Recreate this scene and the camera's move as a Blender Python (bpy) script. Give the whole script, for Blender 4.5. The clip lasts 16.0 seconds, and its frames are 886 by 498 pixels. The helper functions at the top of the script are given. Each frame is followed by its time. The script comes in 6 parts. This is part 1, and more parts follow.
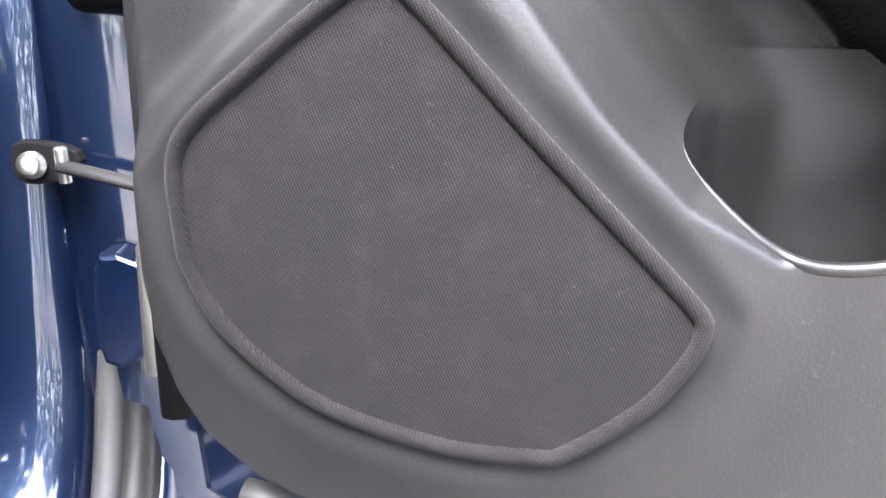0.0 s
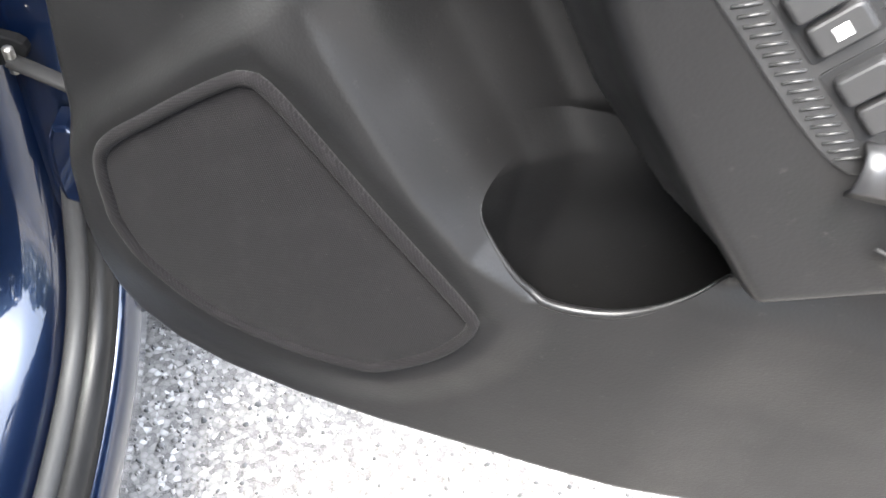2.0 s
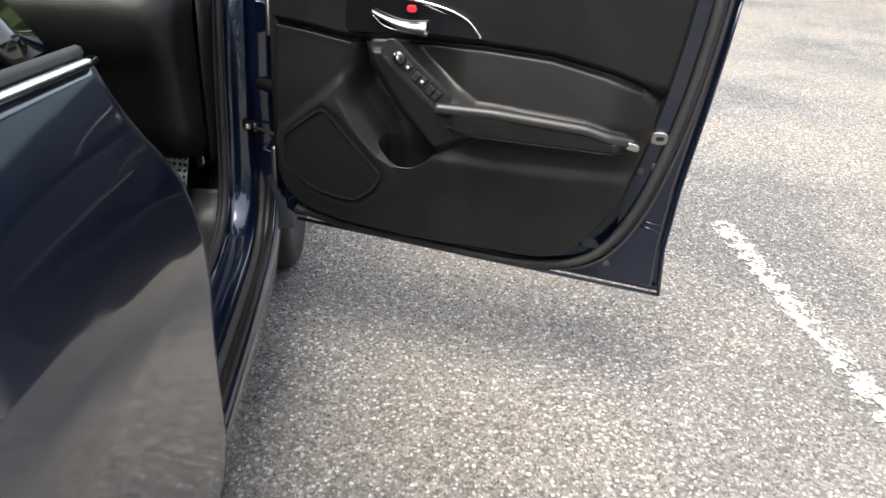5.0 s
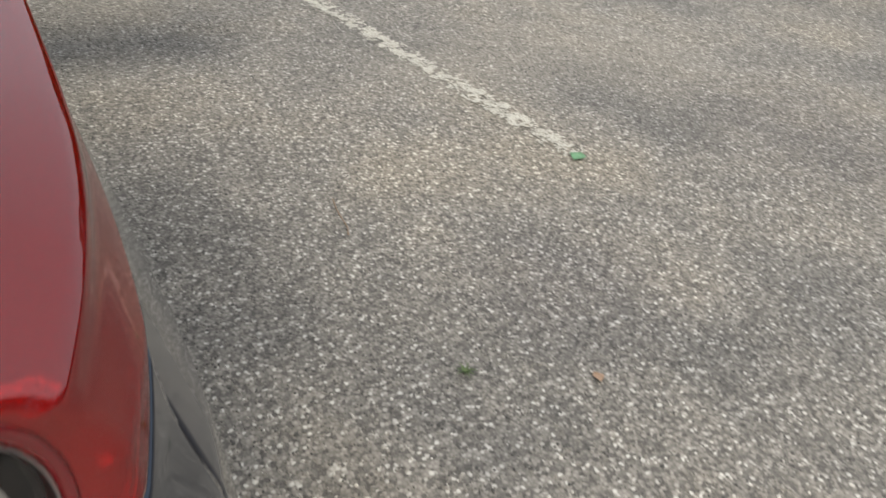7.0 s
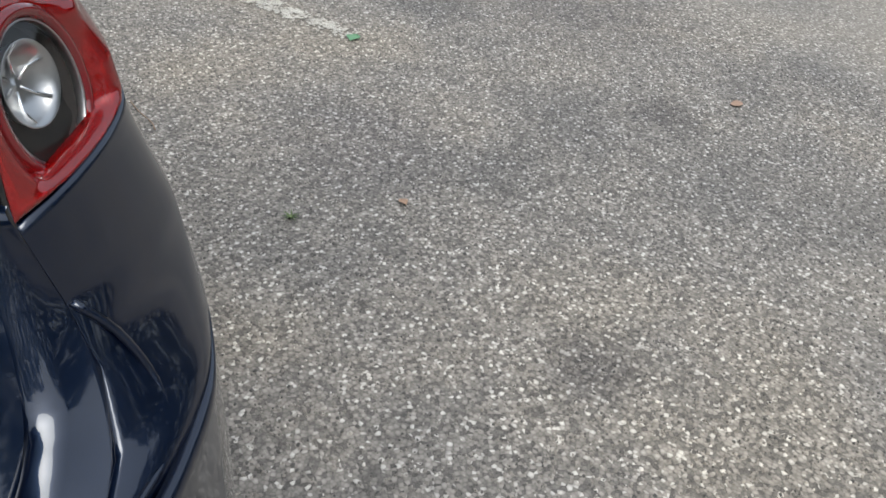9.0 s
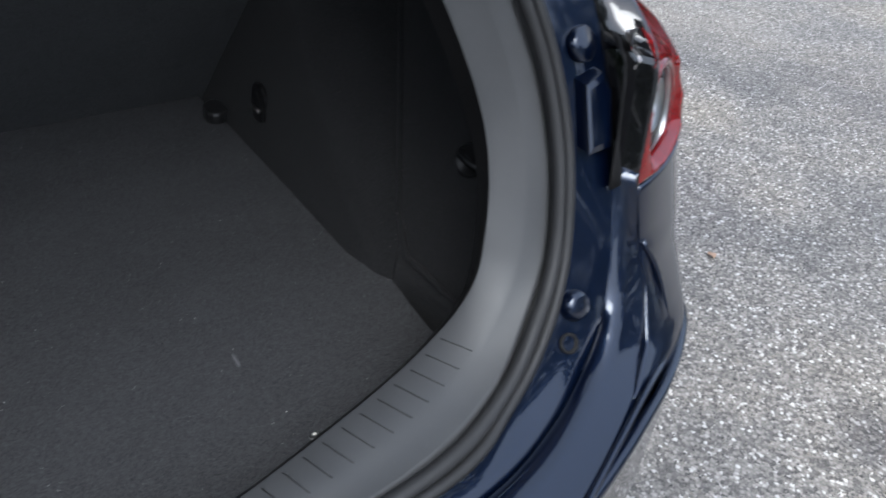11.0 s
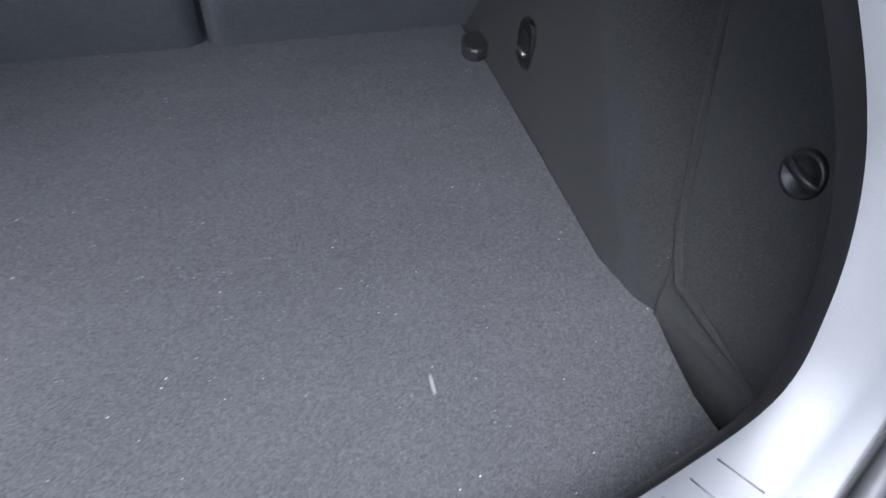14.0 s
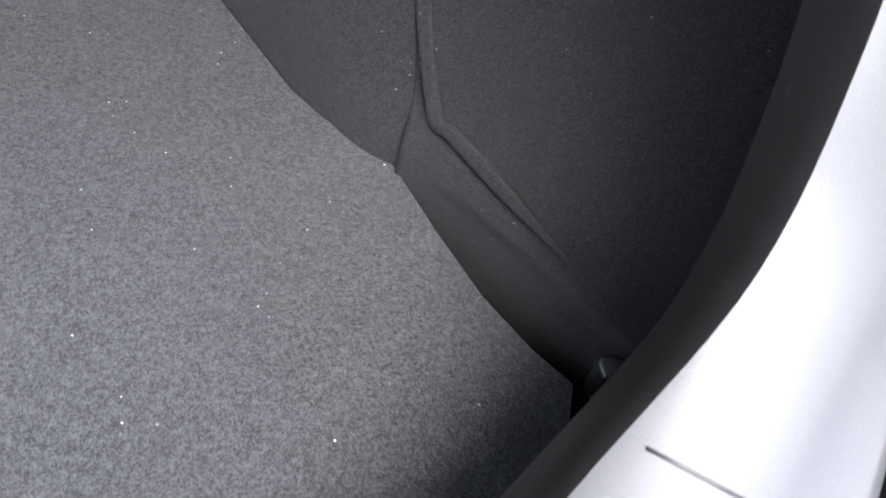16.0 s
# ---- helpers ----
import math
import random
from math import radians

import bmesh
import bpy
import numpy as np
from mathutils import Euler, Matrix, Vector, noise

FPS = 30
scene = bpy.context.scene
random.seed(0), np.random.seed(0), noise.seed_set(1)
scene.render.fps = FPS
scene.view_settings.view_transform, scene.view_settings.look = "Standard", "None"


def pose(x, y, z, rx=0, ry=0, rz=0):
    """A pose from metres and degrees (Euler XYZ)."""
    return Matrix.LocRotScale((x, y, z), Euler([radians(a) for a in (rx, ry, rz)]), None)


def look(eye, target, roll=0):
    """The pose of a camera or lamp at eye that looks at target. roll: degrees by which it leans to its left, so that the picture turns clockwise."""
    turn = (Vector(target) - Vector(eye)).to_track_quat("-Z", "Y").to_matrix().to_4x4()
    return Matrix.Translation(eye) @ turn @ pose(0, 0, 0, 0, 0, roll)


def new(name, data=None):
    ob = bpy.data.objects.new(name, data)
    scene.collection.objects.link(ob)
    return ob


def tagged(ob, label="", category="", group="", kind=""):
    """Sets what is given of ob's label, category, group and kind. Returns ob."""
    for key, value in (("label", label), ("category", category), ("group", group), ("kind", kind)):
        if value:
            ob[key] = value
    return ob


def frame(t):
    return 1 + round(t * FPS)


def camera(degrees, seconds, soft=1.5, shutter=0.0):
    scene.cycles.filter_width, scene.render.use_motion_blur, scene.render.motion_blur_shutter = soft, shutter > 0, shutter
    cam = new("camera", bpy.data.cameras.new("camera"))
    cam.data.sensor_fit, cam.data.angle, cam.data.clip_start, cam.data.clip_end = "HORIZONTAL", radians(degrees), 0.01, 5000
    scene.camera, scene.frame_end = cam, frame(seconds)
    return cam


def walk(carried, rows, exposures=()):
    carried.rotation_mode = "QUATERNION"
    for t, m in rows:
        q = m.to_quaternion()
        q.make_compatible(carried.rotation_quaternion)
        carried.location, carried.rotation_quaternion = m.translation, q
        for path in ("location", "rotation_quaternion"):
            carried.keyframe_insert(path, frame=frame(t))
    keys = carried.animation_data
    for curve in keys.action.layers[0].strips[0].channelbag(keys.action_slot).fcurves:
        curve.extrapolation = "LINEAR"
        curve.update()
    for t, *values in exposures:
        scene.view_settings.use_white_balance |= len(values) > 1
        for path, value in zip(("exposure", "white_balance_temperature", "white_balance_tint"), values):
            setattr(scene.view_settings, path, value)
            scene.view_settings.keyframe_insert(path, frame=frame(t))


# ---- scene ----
cam = camera(59.6, 16.0, shutter=0.2)
PATH = [
    (0, (1.025, 2.465, 0.72), (1.283, 4.39, 0.243), 1.0),
    (0.5, (1.021, 2.482, 0.724), (1.275, 4.416, 0.285), 0.9),
    (1, (1.021, 2.489, 0.783), (1.325, 4.383, 0.215), 2.9),
    (1.5, (1.041, 2.488, 0.893), (1.395, 4.007, -0.36), 9.8),
    (2, (1.082, 2.447, 0.976), (1.391, 3.875, -0.39), 11.1),
    (2.5, (1.118, 2.31, 1.082), (1.434, 3.783, -0.234), 12.7),
    (3, (1.146, 2.099, 1.185), (1.418, 3.695, 0.011), 10.4),
    (3.2, (1.16, 2.022, 1.217), (1.396, 3.641, 0.067), 8.4),
    (5.3, (1.202, 0.867, 1.291), (1.352, 2.653, 0.403), 3.7),
    (5.5, (1.174, 0.756, 1.276), (1.375, 2.529, 0.373), 3.6),
    (6, (1.076, 0.536, 1.283), (1.534, 2.197, 0.267), 4.4),
    (6.5, (0.929, 0.337, 1.243), (1.747, 1.787, 0.134), 5.8),
    (7, (0.775, 0.126, 1.183), (1.855, 1.352, 0.031), 5.9),
    (7.5, (0.65, 0.025, 1.176), (1.903, 0.983, -0.054), 7.4),
    (8, (0.548, 0.015, 1.164), (1.906, 0.721, -0.123), 10.3),
    (8.2, (0.536, 0.006, 1.163), (1.9, 0.655, -0.147), 10.4),
    (10.3, (0.311, -0.28, 1.256), (1.525, 0.912, 0.205), 1.2),
    (10.5, (0.248, -0.253, 1.28), (1.4, 0.985, 0.211), 2.9),
    (11, (0.106, -0.107, 1.257), (1.137, 1.134, 0.075), 7.2),
    (11.5, (0.0, -0.069, 1.301), (0.747, 1.213, -0.04), 9.3),
    (12, (-0.047, -0.124, 1.366), (0.356, 1.29, 0.009), 6.1),
    (12.5, (-0.037, -0.151, 1.389), (0.221, 1.295, 0.031), 4.2),
    (13, (-0.016, -0.126, 1.356), (0.319, 1.286, -0.021), 4.4),
    (13.5, (0.053, -0.032, 1.279), (0.51, 1.338, -0.105), 6.4),
    (14, (0.213, 0.11, 1.171), (0.644, 1.5, -0.201), 3.4),
    (14.5, (0.324, 0.227, 1.068), (0.941, 1.576, -0.274), 3.8),
    (15, (0.414, 0.311, 0.988), (1.044, 1.468, -0.517), 4.1),
    (15.5, (0.416, 0.334, 0.947), (1.075, 1.253, -0.703), 7.0),
    (16, (0.329, 0.299, 0.908), (1.445, 1.193, -0.539), 20.9),
]
walk(cam, [(t, look(eye, target, roll)) for t, eye, target, roll in PATH], [
    (0.0, 5.5, 6250, 14), (1.0, 5.3, 6250, 14), (1.5, 4.8, 6300, 10), (2.0, 4.3, 6400, 8), (3.2, 3.95, 6500, 7),
    (5.3, 1.95, 6750, 8), (5.7, 1.85, 6750, 8), (6.5, 1.14, 6950, 6), (8.2, 0.97, 6750, 4),
    (10.3, 1.1, 5950, 8), (10.7, 1.25, 5950, 8), (11.0, 1.4, 5800, 7), (11.5, 1.9, 5350, 5), (12.0, 2.9, 5250, 6), (12.5, 3.4, 5350, 7),
    (14.0, 3.5, 5650, 11), (15.0, 3.75, 6000, 12), (16.0, 3.75, 6100, 13),
])

# ---- light ----
world = bpy.data.worlds.new("sky")
scene.world = world
world.use_nodes = True
wn = world.node_tree.nodes
sky = wn.new("ShaderNodeTexSky")
sky.sky_type, sky.sun_disc = "NISHITA", False
sky.sun_elevation, sky.sun_rotation = radians(58), radians(215)
sky.air_density, sky.dust_density, sky.ozone_density = 0.8, 5.0, 0.8
haze = wn.new("ShaderNodeHueSaturation")     # thin cloud: the blue is pale
haze.inputs["Saturation"].default_value = 0.62
world.node_tree.links.new(sky.outputs[0], haze.inputs["Color"])
veil = wn.new("ShaderNodeMix")                # even white of the cloud veil over the whole sky
veil.data_type = "RGBA"
veil.inputs[0].default_value = 0.5
veil.inputs[7].default_value = (3.3, 3.6, 4.1, 1)
world.node_tree.links.new(haze.outputs[0], veil.inputs[6])
world.node_tree.links.new(veil.outputs[2], wn["Background"].inputs[0])
wn["Background"].inputs[1].default_value = 0.15
sun_data = bpy.data.lights.new("sun", "SUN")
sun_data.energy, sun_data.angle, sun_data.color = 1.1, radians(40), (1.0, 0.96, 0.9)
sun = new("sun", sun_data)
sun.matrix_world = look((0, 0, 25), (9.0, 12.8, 0.0))

CX = 0.06          # the car's middle line
FLOOR_Z = 0.605    # boot floor


# ---- materials ----
def material(name, color, rough=0.5, metal=0.0, coat=0.0, spec=0.5):
    m = bpy.data.materials.new(name)
    m.use_nodes = True
    b = m.node_tree.nodes["Principled BSDF"]
    b.inputs["Base Color"].default_value = (*color, 1)
    b.inputs["Roughness"].default_value = rough
    b.inputs["Metallic"].default_value = metal
    b.inputs["Coat Weight"].default_value = coat
    b.inputs["Coat Roughness"].default_value = 0.03
    b.inputs["Specular IOR Level"].default_value = spec
    return m


def node(m, kind, **values):
    n = m.node_tree.nodes.new(kind)
    for k, v in values.items():
        n.inputs[k.replace("_", " ")].default_value = v
    return n


def wire(m, a, b):
    m.node_tree.links.new(a, b)


def coords(m, scale=1.0, stretch=(1, 1, 1)):
    """Object coordinates in metres, stretched."""
    tc = m.node_tree.nodes.new("ShaderNodeTexCoord")
    mp = m.node_tree.nodes.new("ShaderNodeMapping")
    mp.inputs["Scale"].default_value = [scale * s for s in stretch]
    wire(m, tc.outputs["Object"], mp.inputs["Vector"])
    return mp.outputs["Vector"]


def ramp(m, fac, stops):
    r = m.node_tree.nodes.new("ShaderNodeValToRGB")
    el = r.color_ramp.elements
    while len(el) < len(stops):
        el.new(0.5)
    for e, (p, c) in zip(el, stops):
        e.position, e.color = p, (*c, 1)
    wire(m, fac, r.inputs["Fac"])
    return r.outputs["Color"]


def mix(m, fac, a, b, mode="MIX"):
    n = m.node_tree.nodes.new("ShaderNodeMix")
    n.data_type, n.blend_type = "RGBA", mode
    for sock, v in ((n.inputs[0], fac), (n.inputs[6], a), (n.inputs[7], b)):
        if hasattr(v, "links"):
            wire(m, v, sock)
        else:
            sock.default_value = v if isinstance(v, float) else (*v, 1)
    return n.outputs[2]


def bump(m, height, strength, distance, normal=None):
    n = m.node_tree.nodes.new("ShaderNodeBump")
    n.inputs["Strength"].default_value, n.inputs["Distance"].default_value = strength, distance
    wire(m, height, n.inputs["Height"])
    if normal is not None:
        wire(m, normal, n.inputs["Normal"])
    return n.outputs["Normal"]


def bsdf(m):
    return m.node_tree.nodes["Principled BSDF"]


def noise_tex(m, vec, scale, detail=3.0, rough=0.55):
    n = node(m, "ShaderNodeTexNoise", Scale=scale, Detail=detail, Roughness=rough)
    wire(m, vec, n.inputs["Vector"])
    return n.outputs["Fac"]


def make_paint():
    """Dark blue metallic lacquer: a dim flake layer under a strong clear coat."""
    m = material("blue_paint", (0.001, 0.003, 0.011), 0.32, 0.0, 1.0, 0.35)
    v = coords(m)
    flake = noise_tex(m, v, 900, 1)
    col = ramp(m, flake, [(0.3, (0.0005, 0.0017, 0.0072)), (0.75, (0.0008, 0.0026, 0.0105))])
    wire(m, col, bsdf(m).inputs["Base Color"])
    bsdf(m).inputs["Specular Tint"].default_value = (0.35, 0.55, 1.0, 1)
    bsdf(m).inputs["Coat IOR"].default_value = 1.56
    dust = noise_tex(m, v, 14, 5)
    wire(m, ramp(m, dust, [(0.35, (0.03,) * 3), (0.8, (0.10,) * 3)]), bsdf(m).inputs["Coat Roughness"])
    wire(m, bump(m, noise_tex(m, v, 160, 2), 0.03, 0.0006), bsdf(m).inputs["Coat Normal"])
    return m


def make_plastic(name, color, rough=0.48, grain=1.0, size=520):
    """Moulded plastic with a leather-like grain."""
    m = material(name, color, rough)
    v = coords(m)
    vor = node(m, "ShaderNodeTexVoronoi", Scale=size)
    vor.feature = "F1"
    warp = mix(m, 0.0015, v, noise_tex(m, v, 60, 3), "LINEAR_LIGHT")
    wire(m, warp, vor.inputs["Vector"])
    tone = noise_tex(m, v, 7, 5)
    light = tuple(min(1, c * 1.35 + 0.004) for c in color)
    col = mix(m, tone, tuple(c * 0.82 for c in color), light)
    dust = ramp(m, noise_tex(m, v, 130, 6, 0.75), [(0.62, (0, 0, 0)), (0.78, (1, 1, 1))])
    wire(m, mix(m, mix(m, 0.1, (0, 0, 0), dust), col, (0.25, 0.24, 0.23)), bsdf(m).inputs["Base Color"])
    wire(m, ramp(m, noise_tex(m, v, 22, 4), [(0.3, (rough - 0.07,) * 3), (0.75, (rough + 0.09,) * 3)]), bsdf(m).inputs["Roughness"])
    wire(m, bump(m, vor.outputs["Distance"], 0.13 * grain, 0.0005, bump(m, noise_tex(m, v, 1700, 2), 0.08 * grain, 0.0003)), bsdf(m).inputs["Normal"])
    return m


def make_cloth():
    """Woven cloth of the loudspeaker cover: diagonal threads a millimetre apart."""
    m = material("speaker_cloth", (0.02, 0.018, 0.019), 0.95)
    bsdf(m).inputs["Sheen Weight"].default_value = 0.025
    bsdf(m).inputs["Specular IOR Level"].default_value = 0.1
    v = coords(m)
    outs = []
    for turn in (25, -65):
        mp = node(m, "ShaderNodeMapping", Rotation=(0, radians(turn), 0))
        wire(m, v, mp.inputs["Vector"])
        w = node(m, "ShaderNodeTexWave", Scale=232.0, Distortion=0.2, Detail=1.0)
        wire(m, mp.outputs[0], w.inputs["Vector"])
        outs.append(w.outputs["Fac"])
    cross = node(m, "ShaderNodeMath")
    cross.operation = "MULTIPLY_ADD"
    wire(m, outs[1], cross.inputs[0])
    cross.inputs[1].default_value, cross.inputs[2].default_value = 0.85, 0.15
    weave = node(m, "ShaderNodeMath")
    weave.operation = "MULTIPLY"
    wire(m, outs[0], weave.inputs[0])
    wire(m, cross.outputs[0], weave.inputs[1])
    col = ramp(m, weave.outputs[0], [(0.0, (0.0022, 0.0020, 0.0022)), (0.8, (0.0100, 0.0091, 0.0098))])
    pilling = ramp(m, noise_tex(m, v, 60, 5, 0.7), [(0.5, (0, 0, 0)), (0.85, (1, 1, 1))])
    lint = ramp(m, noise_tex(m, v, 260, 2, 0.6), [(0.70, (0, 0, 0)), (0.76, (1, 1, 1))])
    col = mix(m, mix(m, 0.12, (0, 0, 0), pilling), col, (0.04, 0.037, 0.037))
    wire(m, mix(m, mix(m, 0.05, (0, 0, 0), lint), col, (0.2, 0.19, 0.185)), bsdf(m).inputs["Base Color"])
    wire(m, bump(m, weave.outputs[0], 0.45, 0.0005), bsdf(m).inputs["Normal"])
    return m


def make_felt(name, dark, light, specks=1.0):
    """Needle-felt boot lining with short fibres, lint and small bright specks."""
    m = material(name, dark, 0.95, spec=0.08)
    bsdf(m).inputs["Sheen Weight"].default_value = 0.05
    v = coords(m)
    fibre = noise_tex(m, v, 900, 3, 0.8)
    coarse = noise_tex(m, v, 330, 4, 0.8)
    patch = noise_tex(m, v, 5, 5, 0.65)
    both = node(m, "ShaderNodeMath")
    both.operation = "MULTIPLY_ADD"
    wire(m, fibre, both.inputs[0])
    both.inputs[1].default_value = 0.65
    half = node(m, "ShaderNodeMath")
    half.operation = "MULTIPLY"
    half.inputs[1].default_value = 0.35
    wire(m, coarse, half.inputs[0])
    wire(m, half.outputs[0], both.inputs[2])
    col = ramp(m, both.outputs[0], [(0.41, dark), (0.61, light)])
    col = mix(m, ramp(m, patch, [(0.35, (0,) * 3), (0.75, (0.14,) * 3)]), col, tuple(c * 1.5 for c in light))
    for size, cut in ((95, 0.045), (170, 0.05), (48, 0.02)):
        vor = node(m, "ShaderNodeTexVoronoi", Scale=float(size), Randomness=1.0)
        wire(m, v, vor.inputs["Vector"])
        near = ramp(m, vor.outputs["Distance"], [(cut, (1, 1, 1)), (cut * 1.8, (0, 0, 0))])
        rare = ramp(m, noise_tex(m, v, size * 0.21, 1), [(0.60, (0,) * 3), (0.64, (specks,) * 3)])
        col = mix(m, mix(m, 1.0, near, rare, "MULTIPLY"), col, (0.5, 0.49, 0.47))
    wire(m, col, bsdf(m).inputs["Base Color"])
    wire(m, bump(m, both.outputs[0], 0.9, 0.0025), bsdf(m).inputs["Normal"])
    return m


def stained(m, v, col):
    """Old oil and damp stains with ragged edges on the car park."""
    rag = noise_tex(m, v, 7, 5, 0.65)
    for place, size, dark in (((2.85, 0.45, 0), 0.13, 0.66), ((1.66, 0.17, 0), 0.11, 0.66), ((2.05, 1.1, 0), 0.30, 0.84), ((3.6, 1.2, 0), 0.55, 0.80)):
        far = node(m, "ShaderNodeVectorMath")
        far.operation = "DISTANCE"
        wire(m, v, far.inputs[0])
        far.inputs[1].default_value = place
        edge = node(m, "ShaderNodeMath")
        edge.operation = "MULTIPLY_ADD"
        wire(m, rag, edge.inputs[0])
        edge.inputs[1].default_value = -1.6 * size
        wire(m, far.outputs["Value"], edge.inputs[2])
        spot = node(m, "ShaderNodeMapRange")
        spot.inputs["From Min"].default_value, spot.inputs["From Max"].default_value = -0.35 * size, 0.35 * size
        spot.inputs["To Min"].default_value, spot.inputs["To Max"].default_value = 1.0, 0.0
        wire(m, edge.outputs[0], spot.inputs["Value"])
        col = mix(m, spot.outputs[0], col, mix(m, 1.0, col, (dark, dark, dark * 1.03), "MULTIPLY"))
    return col


def make_asphalt(name="asphalt"):
    m = material(name, (0.12, 0.11, 0.10), 0.9)
    v = coords(m)
    vor = node(m, "ShaderNodeTexVoronoi", Scale=115.0)
    wire(m, v, vor.inputs["Vector"])
    sep = node(m, "ShaderNodeSeparateColor")
    wire(m, vor.outputs["Color"], sep.inputs[0])
    chips = ramp(m, sep.outputs[0], [(0.0, (0.058, 0.056, 0.054)), (0.3, (0.14, 0.132, 0.124)), (0.6, (0.225, 0.208, 0.192)), (0.88, (0.30, 0.28, 0.26)), (0.97, (0.56, 0.54, 0.51))])
    gap = ramp(m, vor.outputs["Distance"], [(0.25, (1, 1, 1)), (0.75, (0.58, 0.58, 0.58))])
    col = mix(m, 1.0, chips, gap, "MULTIPLY")
    fines = noise_tex(m, v, 420, 3, 0.7)
    col = mix(m, ramp(m, fines, [(0.45, (0,) * 3), (0.7, (0.55,) * 3)]), col, (0.25, 0.23, 0.21))
    wear = noise_tex(m, v, 0.9, 6, 0.6)
    col = mix(m, 0.75, col, ramp(m, wear, [(0.38, (0.62, 0.64, 0.68)), (0.5, (1, 1, 1)), (0.64, (1.22, 1.17, 1.07))]), "MULTIPLY")
    col = stained(m, v, col)
    blot = noise_tex(m, v, 0.33, 3, 0.5)
    col = mix(m, ramp(m, blot, [(0.5, (0,) * 3), (0.7, (0.45,) * 3)]), col, (0.28, 0.252, 0.215))
    wire(m, col, bsdf(m).inputs["Base Color"])
    wire(m, bump(m, vor.outputs["Distance"], -0.8, 0.006, bump(m, fines, 0.4, 0.002)), bsdf(m).inputs["Normal"])
    return m


def make_chip():
    """Loose-looking stone chips bedded in the road, each its own shade."""
    m = material("stone_chip", (0.2, 0.19, 0.18), 0.85)
    g = m.node_tree.nodes.new("ShaderNodeNewGeometry")
    v = coords(m)
    col = ramp(m, g.outputs["Random Per Island"], [(0.0, (0.06, 0.06, 0.06)), (0.25, (0.134, 0.128, 0.122)), (0.55, (0.197, 0.186, 0.172)), (0.85, (0.245, 0.231, 0.214)), (0.95, (0.36, 0.345, 0.32)), (0.99, (0.62, 0.605, 0.58))])
    wear = noise_tex(m, v, 0.9, 6, 0.6)
    col = mix(m, 0.75, col, ramp(m, wear, [(0.38, (0.62, 0.64, 0.68)), (0.5, (1, 1, 1)), (0.64, (1.22, 1.17, 1.07))]), "MULTIPLY")
    col = stained(m, v, col)
    wire(m, mix(m, noise_tex(m, v, 300, 3), col, mix(m, 1.0, col, (0.75, 0.72, 0.7), "MULTIPLY")), bsdf(m).inputs["Base Color"])
    return m


def make_glass(name, color=(0.9, 0.95, 0.93), rough=0.0):
    m = material(name, color, rough)
    bsdf(m).inputs["Transmission Weight"].default_value = 1.0
    bsdf(m).inputs["IOR"].default_value = 1.45
    return m


def make_sheet(name):
    """Thin clear cover: lets light straight through, with a little gloss."""
    m = material(name, (1, 1, 1), 0.03)
    clear = node(m, "ShaderNodeBsdfTransparent")
    gloss = node(m, "ShaderNodeBsdfGlossy", Roughness=0.04)
    both = node(m, "ShaderNodeMixShader", Fac=0.06)
    wire(m, clear.outputs[0], both.inputs[1])
    wire(m, gloss.outputs[0], both.inputs[2])
    wire(m, both.outputs[0], m.node_tree.nodes["Material Output"].inputs["Surface"])
    return m


def make_red_lens():
    """Thin red lens: lets red light through and mirrors the sky."""
    m = material("red_lens", (0.5, 0.01, 0.012), 0.03)
    clear = node(m, "ShaderNodeBsdfTransparent", Color=(0.92, 0.035, 0.045, 1))
    tint = node(m, "ShaderNodeBsdfDiffuse", Color=(0.66, 0.008, 0.010, 1))
    body = node(m, "ShaderNodeMixShader", Fac=0.24)
    wire(m, clear.outputs[0], body.inputs[1])
    wire(m, tint.outputs[0], body.inputs[2])
    gloss = node(m, "ShaderNodeBsdfGlossy", Roughness=0.05)
    both = node(m, "ShaderNodeMixShader")
    fres = node(m, "ShaderNodeFresnel", IOR=1.9)
    wire(m, fres.outputs[0], both.inputs[0])
    wire(m, body.outputs[0], both.inputs[1])
    wire(m, gloss.outputs[0], both.inputs[2])
    wire(m, both.outputs[0], m.node_tree.nodes["Material Output"].inputs["Surface"])
    return m


def make_facets():
    """Silvered reflector with small prism facets."""
    m = material("lamp_facets", (0.62, 0.60, 0.60), 0.28, 0.85)
    v = coords(m)
    vor = node(m, "ShaderNodeTexVoronoi", Scale=150.0)
    wire(m, v, vor.inputs["Vector"])
    wire(m, bump(m, vor.outputs["Distance"], 0.7, 0.004), bsdf(m).inputs["Normal"])
    return m


def make_line_paint():
    m = material("line_paint", (0.5, 0.49, 0.44), 0.8)
    v = coords(m)
    n1 = noise_tex(m, v, 240, 4, 0.75)
    n2 = noise_tex(m, v, 18, 4, 0.65)
    col = ramp(m, n1, [(0.38, (0.27, 0.255, 0.23)), (0.60, (0.62, 0.60, 0.545))])
    wire(m, mix(m, ramp(m, n2, [(0.4, (0.4,) * 3), (0.62, (0,) * 3)]), col, (0.28, 0.26, 0.23)), bsdf(m).inputs["Base Color"])
    wire(m, bump(m, n1, 0.6, 0.003), bsdf(m).inputs["Normal"])
    return m


